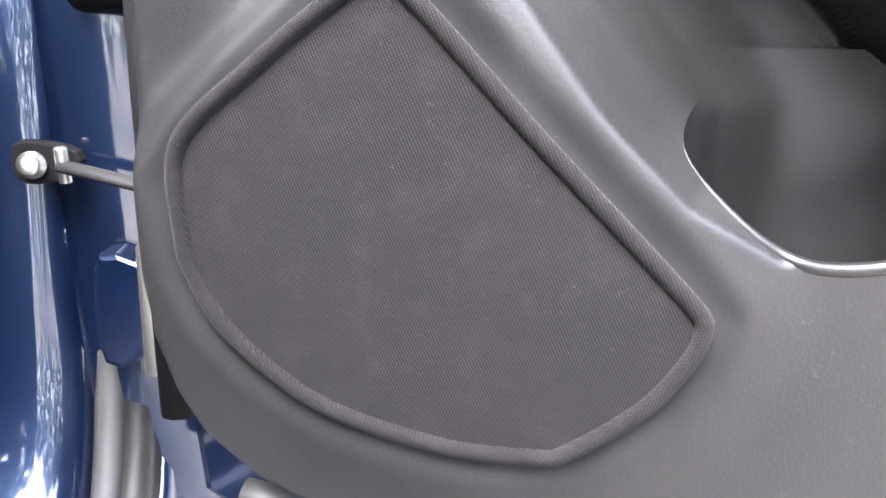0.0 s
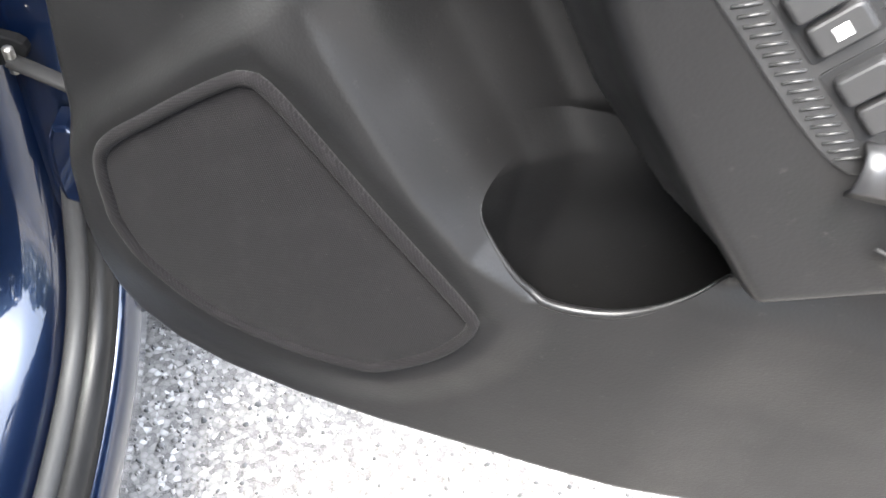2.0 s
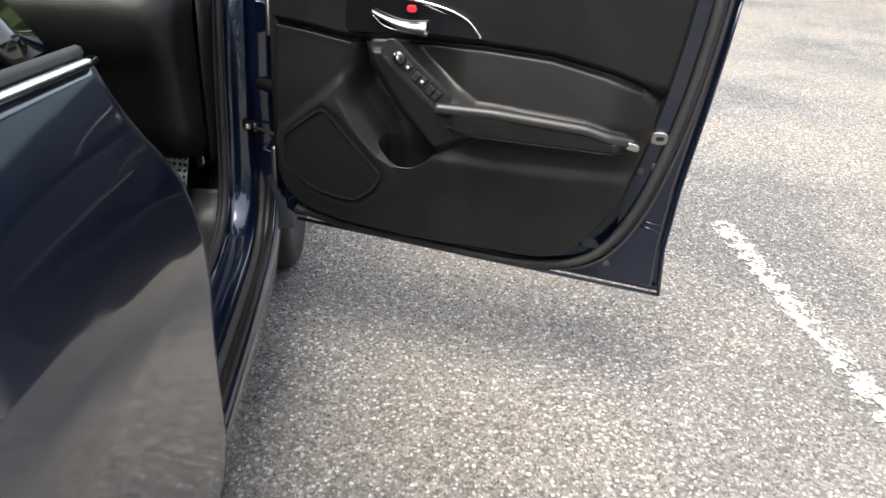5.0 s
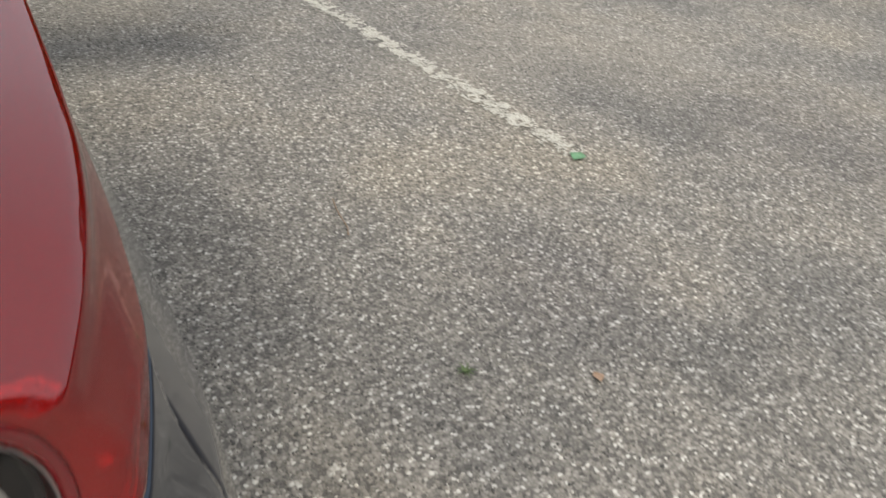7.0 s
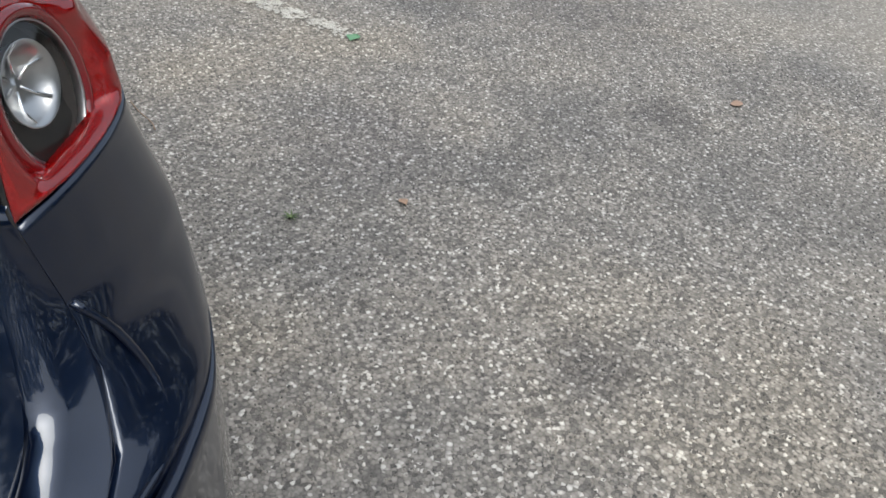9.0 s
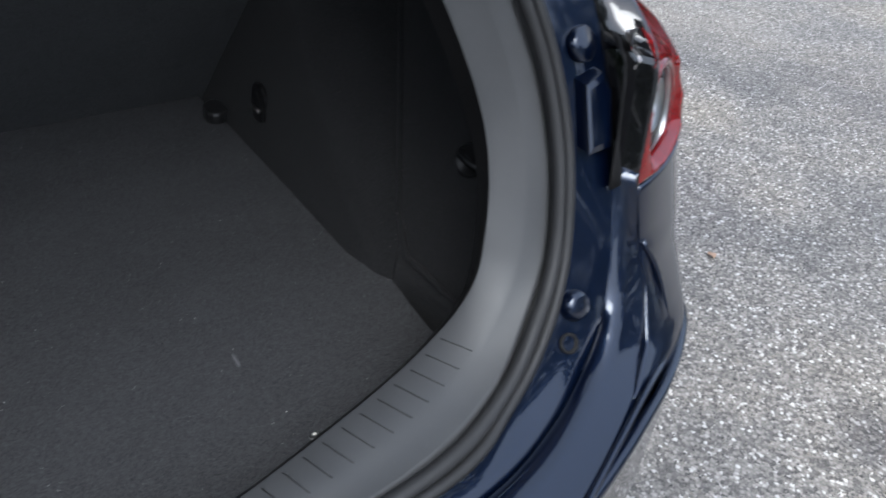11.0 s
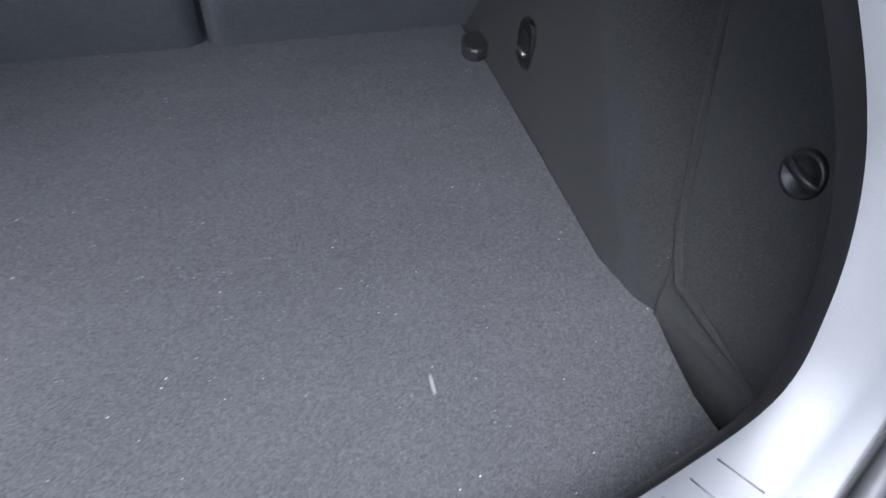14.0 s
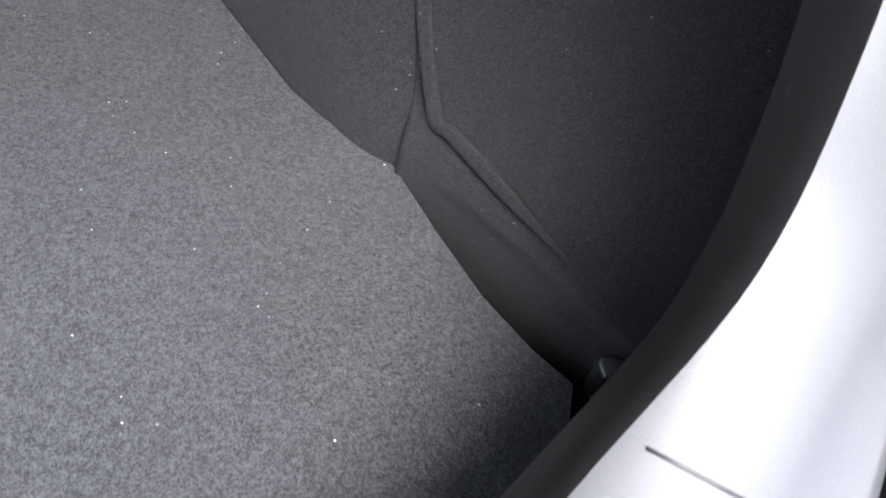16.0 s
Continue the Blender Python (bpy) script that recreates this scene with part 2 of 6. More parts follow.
PAINT = make_paint()
PLASTIC = make_plastic("black_plastic", (0.0045, 0.0044, 0.0046), 0.40)
PLASTIC_GREY = make_plastic("grey_plastic", (0.042, 0.043, 0.045), 0.45, 0.6, 700)
PLASTIC_SOFT = make_plastic("soft_plastic", (0.014, 0.014, 0.015), 0.38, 0.7, 620)
bsdf(PLASTIC).inputs["Specular IOR Level"].default_value = 0.30
MATTE = material("matt_black", (0.004, 0.004, 0.0045), 0.8, spec=0.1)
CLOTH = make_cloth()
FELT = make_felt("boot_carpet", (0.015, 0.0153, 0.0163), (0.073, 0.074, 0.078), 1.0)
# Boot felt lightened to make up for light missing on the seat backs.
FELT_PALE = make_felt("seat_back_felt_lit", (0.034, 0.035, 0.037), (0.12, 0.122, 0.127), 0.4)
# Same lining felt, lightened: the left wall's light is in its colour.
FELT_LEFT_LIT = make_felt("boot_left_felt_lit", (0.045, 0.046, 0.049), (0.155, 0.158, 0.166), 0.4)
# Lining felt darkened for shade on the right boot wall; also footwell carpet.
FELT_DARK = make_felt("boot_side_felt_shaded", (0.0075, 0.0075, 0.0078), (0.028, 0.028, 0.029), 0.2)
# Grey sill plastic, slightly darkened for the shade on the striker shoulders.
SHOULDER_SHADED = make_plastic("sill_shoulder_shaded", (0.036, 0.037, 0.039), 0.5, 0.4, 700)
RUBBER = make_plastic("rubber_seal", (0.016, 0.016, 0.017), 0.6, 0.3, 900)
GLOSS_BLACK = material("gloss_black", (0.006, 0.006, 0.007), 0.08, 0.0, 1.0)
CHROME = material("chrome", (0.82, 0.82, 0.83), 0.07, 1.0)
SATIN = material("satin_metal", (0.45, 0.46, 0.47), 0.32, 1.0)
STEEL = material("zinc_steel", (0.32, 0.31, 0.29), 0.4, 1.0)
PLASTIC_MID = make_plastic("switch_plastic", (0.013, 0.013, 0.0135), 0.42, 0.5, 700)
RED_LENS = make_red_lens()
FACETS = make_facets()
RED_DEEP = material("red_lens_deep", (0.13, 0.004, 0.007), 0.1, 0.0, 1.0)
CLEAR = make_sheet("clear_lens")
GLASS = make_glass("tinted_glass", (0.35, 0.42, 0.40))
DARK = make_plastic("dark_trim", (0.009, 0.009, 0.0095), 0.7, 0.3)
bsdf(DARK).inputs["Specular IOR Level"].default_value = 0.2
ASPHALT = make_asphalt()
CHIP = make_chip()
LINE = make_line_paint()
WHITE_MARK = material("white_mark", (0.75, 0.75, 0.73), 0.5)
RED_MARK = material("red_mark", (0.55, 0.02, 0.03), 0.4)
BLUE_MARK = material("blue_mark", (0.05, 0.25, 0.6), 0.4)
TYRE = make_plastic("tyre_rubber", (0.02, 0.02, 0.02), 0.8, 0.8, 300)
LEAF = make_felt("hedge_leaf", (0.02, 0.035, 0.012), (0.06, 0.09, 0.03), 0.0)


# ---- mesh helpers ----
def mesh_object(name, verts, faces, mat, parent=None, label="", smooth=True):
    me = bpy.data.meshes.new(name)
    me.from_pydata([tuple(map(float, v)) for v in verts], [], [tuple(map(int, f)) for f in faces])
    me.materials.append(mat)
    if smooth:
        me.polygons.foreach_set("use_smooth", [True] * len(me.polygons))
    me.update()
    ob = new(name, me)
    if parent is not None:
        ob.parent = parent
    if label:
        ob["label"] = label
    return ob


def part(name, bm, mat, parent, label="", smooth=True):
    me = bpy.data.meshes.new(name)
    bmesh.ops.recalc_face_normals(bm, faces=bm.faces)
    bm.to_mesh(me)
    bm.free()
    me.materials.append(mat)
    if smooth:
        me.polygons.foreach_set("use_smooth", [True] * len(me.polygons))
    ob = new(name, me)
    ob.parent = parent
    if label:
        ob["label"] = label
    return ob


def grid(name, P, mat, parent=None, label="", thick=0.0, flip=False, smooth=True, offset=-1.0):
    """A sheet from an array of places (rows, columns, 3)."""
    P = np.asarray(P, float)
    nu, nv = P.shape[:2]
    idx = np.arange(nu * nv).reshape(nu, nv)
    q = np.stack([idx[:-1, :-1], idx[1:, :-1], idx[1:, 1:], idx[:-1, 1:]], -1).reshape(-1, 4)
    if flip:
        q = q[:, ::-1]
    ob = mesh_object(name, P.reshape(-1, 3), q, mat, parent, label, smooth)
    if thick:
        s = ob.modifiers.new("thickness", "SOLIDIFY")
        s.thickness, s.offset = thick, offset
    return ob


def curve(points, n, closed=False):
    """A smooth run of n places through the given ones, evenly spaced."""
    p = np.asarray(points, float)
    if closed:
        p = np.vstack([p[-1:], p, p[:2]])
    else:
        p = np.vstack([2 * p[0] - p[1], p, 2 * p[-1] - p[-2]])
    out = []
    for i in range(1, len(p) - 2):
        t = np.linspace(0, 1, 24, endpoint=False)[:, None]
        a, b, c, d = p[i - 1], p[i], p[i + 1], p[i + 2]
        out.append(0.5 * (2 * b + (c - a) * t + (2 * a - 5 * b + 4 * c - d) * t ** 2 + (3 * b - a - 3 * c + d) * t ** 3))
    out = np.vstack(out + [p[-2:-1]])
    s = np.r_[0, np.cumsum(np.linalg.norm(np.diff(out, axis=0), axis=1))]
    w = np.linspace(0, s[-1], n + 1 if closed else n)
    if closed:
        w = w[:-1]
    return np.stack([np.interp(w, s, out[:, k]) for k in range(out.shape[1])], 1)


def tube(name, points, r, mat, parent=None, label="", sides=8, closed=False, flat=1.0):
    """A round rod along places; flat squeezes it across."""
    p = np.asarray(points, float)
    n = len(p)
    if closed:
        tan = np.roll(p, -1, 0) - np.roll(p, 1, 0)
    else:
        tan = np.gradient(p, axis=0)
    tan /= np.linalg.norm(tan, axis=1)[:, None]
    up = np.array([0.0, 0.0, 1.0]) if abs(tan[:, 2]).mean() < 0.9 else np.array([1.0, 0, 0])
    if closed:
        up = np.linalg.svd(p - p.mean(0))[2][2]
    rings = []
    for i in range(n):
        a = np.cross(up, tan[i])
        if np.linalg.norm(a) < 1e-3:
            a = np.cross([1.0, 0.1, 0], tan[i])
        a /= np.linalg.norm(a)
        b = np.cross(tan[i], a)
        ang = np.arange(sides) * 2 * math.pi / sides
        rings.append(p[i] + (r if np.isscalar(r) else r[i]) * (np.cos(ang)[:, None] * a + flat * np.sin(ang)[:, None] * b))
    verts = np.vstack(rings)
    faces = []
    for i in range(n if closed else n - 1):
        j = (i + 1) % n
        for k in range(sides):
            faces.append((i * sides + k, i * sides + (k + 1) % sides, j * sides + (k + 1) % sides, j * sides + k))
    if not closed:
        faces.append(tuple(range(sides))[::-1])
        faces.append(tuple((n - 1) * sides + k for k in range(sides)))
    return mesh_object(name, verts, faces, mat, parent, label)


def plate(name, outline, y0, y1, mat, parent=None, label="", bevel=0.002, axis="y"):
    """A flat piece with rounded rims: an outline in the (x, z) plane pushed from y0 to y1, or in (x, y) along z, or in (y, z) along x."""
    o = np.asarray(outline, float)
    c = o.mean(0)

    def ring(shrink, d):
        v = o - c
        q = c + v * (1 - shrink / np.maximum(np.linalg.norm(v, axis=1), 1e-6))[:, None]
        k = np.full((len(q), 1), d)
        if axis == "y":
            return np.hstack([q[:, :1], k, q[:, 1:]])
        if axis == "z":
            return np.hstack([q, k])
        return np.hstack([k, q])

    s = math.copysign(bevel, y1 - y0)
    rings = [ring(0, y0), ring(0, y1 - s), ring(bevel * 0.3, y1 - s * 0.3), ring(bevel, y1)]
    n = len(o)
    faces = [(i * n + k, i * n + (k + 1) % n, (i + 1) * n + (k + 1) % n, (i + 1) * n + k) for i in range(3) for k in range(n)]
    faces += [tuple(range(n))[::-1], tuple(3 * n + k for k in range(n))]
    bm = bmesh.new()
    vs = [bm.verts.new(v) for v in np.vstack(rings)]
    for f in faces:
        bm.faces.new([vs[i] for i in f])
    return part(name, bm, mat, parent, label, smooth=False)


def lathe(name, profile, m, mat, parent=None, label="", sides=24, cap=True):
    """A turned piece: (radius, height) pairs round the z axis of the pose m."""
    verts, faces = [], []
    for r, h in profile:
        for k in range(sides):
            a = 2 * math.pi * k / sides
            verts.append(m @ Vector((r * math.cos(a), r * math.sin(a), h)))
    for i in range(len(profile) - 1):
        for k in range(sides):
            faces.append((i * sides + k, i * sides + (k + 1) % sides, (i + 1) * sides + (k + 1) % sides, (i + 1) * sides + k))
    if cap:
        faces.append(tuple((len(profile) - 1) * sides + k for k in range(sides)))
    return mesh_object(name, verts, faces, mat, parent, label)


def facing(place, direction):
    """A pose at a place whose z axis points along a direction."""
    return Matrix.Translation(place) @ Vector(direction).to_track_quat("Z", "Y").to_matrix().to_4x4()


def sstep(a, b, x):
    t = np.clip((x - a) / (b - a), 0, 1)
    return t * t * (3 - 2 * t)


def inside(poly, x, y):
    """Signed distance to a closed outline: above zero inside."""
    p = np.asarray(poly, float)
    q = np.roll(p, -1, 0)
    best = np.full(np.shape(x), 1e9)
    odd = np.zeros(np.shape(x), bool)
    for (ax, ay), (bx, by) in zip(p, q):
        dx, dy = bx - ax, by - ay
        t = np.clip(((x - ax) * dx + (y - ay) * dy) / (dx * dx + dy * dy), 0, 1)
        best = np.minimum(best, np.hypot(x - ax - t * dx, y - ay - t * dy))
        cross = ((ay > y) != (by > y)) & (x < dx * (y - ay) / (by - ay + 1e-12) + ax)
        odd ^= cross
    return np.where(odd, best, -best)


# ---- ground ----
def build_ground():
    bm = bmesh.new()
    bmesh.ops.create_grid(bm, x_segments=40, y_segments=40, size=150)
    g = part("ground", bm, ASPHALT, None)
    tagged(g, "worn grey-brown asphalt car park surface with stone chips", "ground", kind="structure")
    return g


def chip_field(name, x0, x1, y0, y1, count, seed, rmin, rmax):
    """Stone chips standing a little proud of the road."""
    rng = np.random.default_rng(seed)
    c = np.stack([rng.uniform(x0, x1, count), rng.uniform(y0, y1, count)], 1)
    r = rng.uniform(rmin, rmax, count) * rng.choice([0.8, 1.0, 1.25], count)
    h = rng.uniform(0.0012, 0.0038, count)
    turn = rng.uniform(0, 6.28, count)
    squash = rng.uniform(0.55, 1.0, count)
    sides = 5
    k = np.arange(sides) * 2 * math.pi / sides
    wob = rng.uniform(0.7, 1.2, (count, sides))
    lx, ly = np.cos(k) * wob * r[:, None], np.sin(k) * wob * (r * squash)[:, None]
    ct, st = np.cos(turn)[:, None], np.sin(turn)[:, None]
    bx, by = c[:, :1] + lx * ct - ly * st, c[:, 1:] + lx * st + ly * ct
    tx, ty = c[:, :1] + 0.6 * (bx - c[:, :1]), c[:, 1:] + 0.6 * (by - c[:, 1:])
    low = np.stack([bx, by, np.full_like(bx, -0.002)], -1)
    tilt = rng.uniform(-0.25, 0.25, (count, 2))
    top = np.stack([tx, ty, h[:, None] + tilt[:, :1] * (tx - c[:, :1]) + tilt[:, 1:] * (ty - c[:, 1:])], -1)
    verts = np.concatenate([low, top], 1).reshape(-1, 3)
    base = (np.arange(count) * 10)[:, None]
    quads = np.stack([np.array([i, (i + 1) % 5, 5 + (i + 1) % 5, 5 + i]) for i in range(5)])
    me = bpy.data.meshes.new(name)
    q = (base[:, :, None] + quads[None]).reshape(-1, 4)
    p5 = base + np.arange(5, 10)[None]
    nq, n5 = len(q), len(p5)
    me.vertices.add(len(verts))
    me.vertices.foreach_set("co", verts.ravel())
    me.loops.add(nq * 4 + n5 * 5)
    me.loops.foreach_set("vertex_index", np.r_[q.ravel(), p5.ravel()])
    me.polygons.add(nq + n5)
    me.polygons.foreach_set("loop_start", np.r_[np.arange(nq) * 4, nq * 4 + np.arange(n5) * 5])
    me.polygons.foreach_set("loop_total", np.r_[np.full(nq, 4), np.full(n5, 5)])
    me.update(calc_edges=True)
    me.validate()
    me.materials.append(CHIP)
    ob = new(name, me)
    tagged(ob, "grey, brown and white stone chips bedded in asphalt", "gravel", kind="stuff")
    return ob


def worn_line(x, y0, y1, width, seed, keep=0.33, label="worn white parking bay line on the asphalt"):
    """A painted line, broken up by wear, of small flakes on the road."""
    rng = np.random.default_rng(seed)
    cell = 0.008
    verts, faces = [], []
    ny, nx = int((y1 - y0) / cell), int(width / cell)
    for j in range(ny):
        for i in range(nx):
            px, py = x - width / 2 + (i + 0.5) * cell, y0 + (j + 0.5) * cell
            edge = min(i, nx - 1 - i) / (nx * 0.5)
            f = 0.5 + 0.5 * noise.fractal(Vector((px * 22, py * 22, seed)), 1.0, 2.0, 4)
            f += 0.34 * noise.noise(Vector((px * 80, py * 80, seed + 3)))
            if f + 0.45 * min(edge, 0.5) < keep + 0.25 * rng.random():
                continue
            a = rng.uniform(-0.3, 0.3, 8) * cell
            b = len(verts)
            z = 0.0042 + 0.0012 * rng.random()
            h = cell * 0.52
            verts += [(px - h + a[0], py - h + a[1], z), (px + h + a[2], py - h + a[3], z), (px + h + a[4], py + h + a[5], z), (px - h + a[6], py + h + a[7], z)]
            faces.append((b, b + 1, b + 2, b + 3))
    ob = mesh_object("bay_line", verts, faces, LINE, None, "", smooth=False)
    tagged(ob, label, "road marking", "bay lines", "structure")
    return ob


def small_leaf(name, x, y, size, turn, color, label):
    m = material(name + "_skin", color, 0.6)
    v = coords(m)
    wire(m, mix(m, noise_tex(m, v, 200, 4), tuple(c * 0.6 for c in color), tuple(c * 1.2 for c in color)), bsdf(m).inputs["Base Color"])
    n = 9
    P = np.zeros((n, 5, 3))
    for i in range(n):
        t = i / (n - 1)
        w = size * 0.42 * math.sin(math.pi * min(1, t * 0.97 + 0.03)) ** 0.8
        for j in range(5):
            s = (j - 2) / 2
            P[i, j] = ((t - 0.5) * size, s * w, 0.006 + 0.004 * s * s + 0.003 * math.sin(5 * t))
    R = np.array(pose(x, y, 0, 0, 0, turn))
    P = P @ R[:3, :3].T + R[:3, 3]
    ob = grid(name, P, m, None, "", thick=0.0006)
    tagged(ob, label, "leaf")
    return ob


def weed_tuft(x, y, seed):
    rng = np.random.default_rng(seed)
    m = material("weed_green", (0.06, 0.10, 0.03), 0.7)
    wire(m, ramp(m, noise_tex(m, coords(m), 120, 3), [(0.3, (0.035, 0.06, 0.02)), (0.7, (0.10, 0.14, 0.06))]), bsdf(m).inputs["Base Color"])
    verts, faces = [], []
    for k in range(26):
        a, l = rng.uniform(0, 6.28), rng.uniform(0.010, 0.026)
        w = rng.uniform(0.001, 0.0025)
        d = np.array([math.cos(a), math.sin(a)])
        s = np.array([-d[1], d[0]]) * w
        b = len(verts)
        for t, hh in ((0, 0.002), (0.5, 0.009), (1, rng.uniform(0.004, 0.016))):
            c = np.array([x, y]) + rng.uniform(-0.006, 0.006, 2) * (t == 0) + d * l * t
            verts += [(*(c - s * (1 - t * 0.8)), hh), (*(c + s * (1 - t * 0.8)), hh)]
        faces += [(b, b + 1, b + 3, b + 2), (b + 2, b + 3, b + 5, b + 4)]
    ob = mesh_object("weed", verts, faces, m)
    tagged(ob, "small grey-green weed growing through the asphalt", "weed")
    return ob


build_ground()

# ---- car ----
car = new("car")
tagged(car, "dark blue hatchback with open driver's door and raised tailgate", "car")
car.location = (0, 0, 0)

# Plan of the right flank at its widest, from the front wing round the rear corner to the middle of the bumper.
PLAN = curve([(0.90, 3.6), (0.945, 3.0), (0.952, 2.4), (0.955, 1.8), (0.962, 1.3), (0.964, 1.0), (0.957, 0.84), (0.941, 0.68), (0.914, 0.495), (0.868, 0.368), (0.797, 0.265), (0.733, 0.212), (0.643, 0.168), (0.49, 0.118), (0.30, 0.09), (CX, 0.08)], 500)
PT = np.gradient(PLAN, axis=0)
PT /= np.linalg.norm(PT, axis=1)[:, None]
PN = np.stack([PT[:, 1], -PT[:, 0]], 1)      # towards the car's inside
ARC = np.r_[0, np.cumsum(np.linalg.norm(np.diff(PLAN, axis=0), axis=1))]


def arc_at_y(y):
    """Length along the plan where the flank passes a given y (right flank, y falls along it)."""
    return np.interp(-np.asarray(y, float), -PLAN[:, 1], ARC)


SIDE_Z = [0.16, 0.22, 0.30, 0.40, 0.50, 0.60, 0.70, 0.78, 0.84, 0.90, 0.96, 1.02, 1.08, 1.12]
SIDE_D = [0.10, 0.055, 0.022, 0.012, 0.016, 0.018, 0.014, 0.014, 0.020, 0.030, 0.045, 0.065, 0.09, 0.11]
TAIL_D = [0.10, 0.05, 0.02, 0.004, 0.0, 0.0, 0.001, 0.012, 0.029, 0.046, 0.064, 0.087, 0.112, 0.132]


def flank(s, z):
    """A place on the car's right flank: s along the plan, z up."""
    s, z = np.asarray(s, float), np.asarray(z, float)
    tail = sstep(arc_at_y(1.25), arc_at_y(0.7), s)
    d = np.interp(z, SIDE_Z, SIDE_D) * (1 - tail) + np.interp(z, SIDE_Z, TAIL_D) * tail
    out = []
    for k in range(2):
        out.append(np.interp(s, ARC, PLAN[:, k]) + d * np.interp(s, ARC, PN[:, k]))
    return np.stack([out[0], out[1], z + 0 * s], -1)


def mirrored(P):
    Q = np.array(P, float)
    Q[..., 0] = 2 * CX - Q[..., 0]
    return Q


def flank_patch(name, front, rear, z0, z1, mat, parent, label="", n=60, nz=50, thick=0.012, both=False, belt=False):
    """A sheet of the flank between two edges y(z); zs from z0 to z1."""
    z = np.linspace(z0, z1, nz)
    f, r = np.array([front(v) for v in z]), np.array([rear(v) for v in z])
    a, b = arc_at_y(f), arc_at_y(r)
    t = np.linspace(0, 1, n)
    S = a[:, None] * (1 - t) + b[:, None] * t
    Z = np.repeat(z[:, None], n, 1)
    P = flank(S, Z)
    if belt:
        Z = np.where(Z > 0.9, 0.9 + (Z - 0.9) * (BELT(P[..., 1]) - 0.9) / (z1 - 0.9), Z)
        P = flank(S, Z)
    ob = grid(name, P, mat, parent, label, thick, flip=False)
    if both:
        grid(name, mirrored(P), mat, parent, label, thick)
    return ob


REAR_DOOR_FRONT = lambda z: np.interp(z, [0.30, 0.6, 0.73, 0.83, 0.90, 0.97, 1.02, 1.09], [2.09, 2.085, 2.07, 2.045, 2.02, 1.955, 1.925, 1.915])
BELT = lambda y: 1.064 + 0.074 * (1.92 - y)   # the waist line rises towards the tail
SEAM = lambda z: np.interp(z, [0.26, 0.34, 0.45, 0.6, 0.72, 0.86, 0.985, 1.09], [1.60, 1.53, 1.43, 1.32, 1.225, 1.11, 1.02, 0.95])
WHEEL_Y, WHEEL_Z = 0.80, 0.315
# Skin of the tail corner: w from 0 at the boot edge to 1 where it meets the flank, and on to 2 along the flank.
LAMP_LOW_Z = lambda w: np.interp(w, [0, 0.5, 1.0, 1.4, 2.0], [0.862, 0.878, 0.905, 0.945, 1.005])
LAMP_TOP_Z = lambda w: np.interp(w, [0, 0.5, 1.0, 1.4, 2.0], [1.0, 1.018, 1.035, 1.045, 1.02])
LAMP_RIDGE_Z = lambda w: np.interp(w, [0, 0.5, 1.0, 1.4, 2.0], [0.936, 0.950, 0.968, 0.985, 1.008])
TAIL_EDGE = np.array([(0.690, 0.615, 0.180), (0.715, 0.675, 0.225), (0.755, 0.698, 0.260), (0.80, 0.700, 0.286), (0.862, 0.691, 0.301), (0.92, 0.698, 0.313), (0.985, 0.706, 0.330), (1.02, 0.714, 0.375), (1.07, 0.70, 0.43)])


def tail_skin(w, z):
    """A place on the tail corner; above the lower lens edge it bulges out to a ridge and folds in."""
    edge = np.array([np.interp(z, TAIL_EDGE[:, 0], TAIL_EDGE[:, 1]), np.interp(z, TAIL_EDGE[:, 0], TAIL_EDGE[:, 2]), z])
    ridge = float(LAMP_RIDGE_Z(w))
    lens = float(sstep(0.80, 0.87, np.array(z)))

    def on(s):
        p = flank(s, z)
        d0 = float(np.interp(z, SIDE_Z, TAIL_D))
        over = z - ridge
        d1 = float(np.interp(z, [0.80, 0.86, 0.91, ridge], [0.020, 0.034, 0.040, 0.062])) + 1.25 * max(over, 0) - 0.004 * math.exp(-(over / 0.012) ** 2)
        nrm = np.array([np.interp(s, ARC, PN[:, 0]), np.interp(s, ARC, PN[:, 1]), 0])
        return p + nrm * (d1 - d0) * lens

    if w > 1:
        return on(float(arc_at_y(0.42 + 0.30 * (w - 1))))
    curl = float(sstep(0.6, 0, np.array(w)))
    p = on(TAIL_S0 * (1 - w) + TAIL_S1 * w) * (1 - curl) + edge * curl
    s0 = float(np.interp(-edge[0], -PLAN[:, 0][120:], ARC[120:]))
    low = flank(s0 * (1 - w) + TAIL_S1 * w, z)
    low = low + (edge - flank(s0, z)) * (1 - w) ** 3
    k = float(sstep(0.69, 0.77, np.array(z)))
    p = p * k + low * (1 - k)
    # flat seat round the reversing lens
    v = p - LENS_C
    off = float(v @ LENS_N)
    rad = float(lens_radius(v))
    return p - LENS_N * off * float(sstep(0.074, 0.042, np.array(rad)) * sstep(0.0, 0.14, np.array(w)) * sstep(0.0, 0.009, np.array(z - LAMP_LOW_Z(w))))


TAIL_S0, TAIL_S1 = float(arc_at_y(0.26)), float(arc_at_y(0.42))
LENS_C = np.array([0.755, 0.3475, 0.911])
LENS_N = np.array([0.43, -0.885, 0.17]) / np.linalg.norm([0.43, -0.885, 0.17])
LENS_UP = np.array([0, 0, 1.0]) - LENS_N * LENS_N[2]
LENS_UP /= np.linalg.norm(LENS_UP)
LENS_TALL = 1.18                             # the reversing lens is a little taller than wide


def lens_radius(v):
    """Distance from the reversing lens's middle, in its oval measure."""
    v = np.asarray(v, float)
    up, side = v @ LENS_UP, v @ np.cross(LENS_UP, LENS_N)
    return np.hypot(up / LENS_TALL, side)


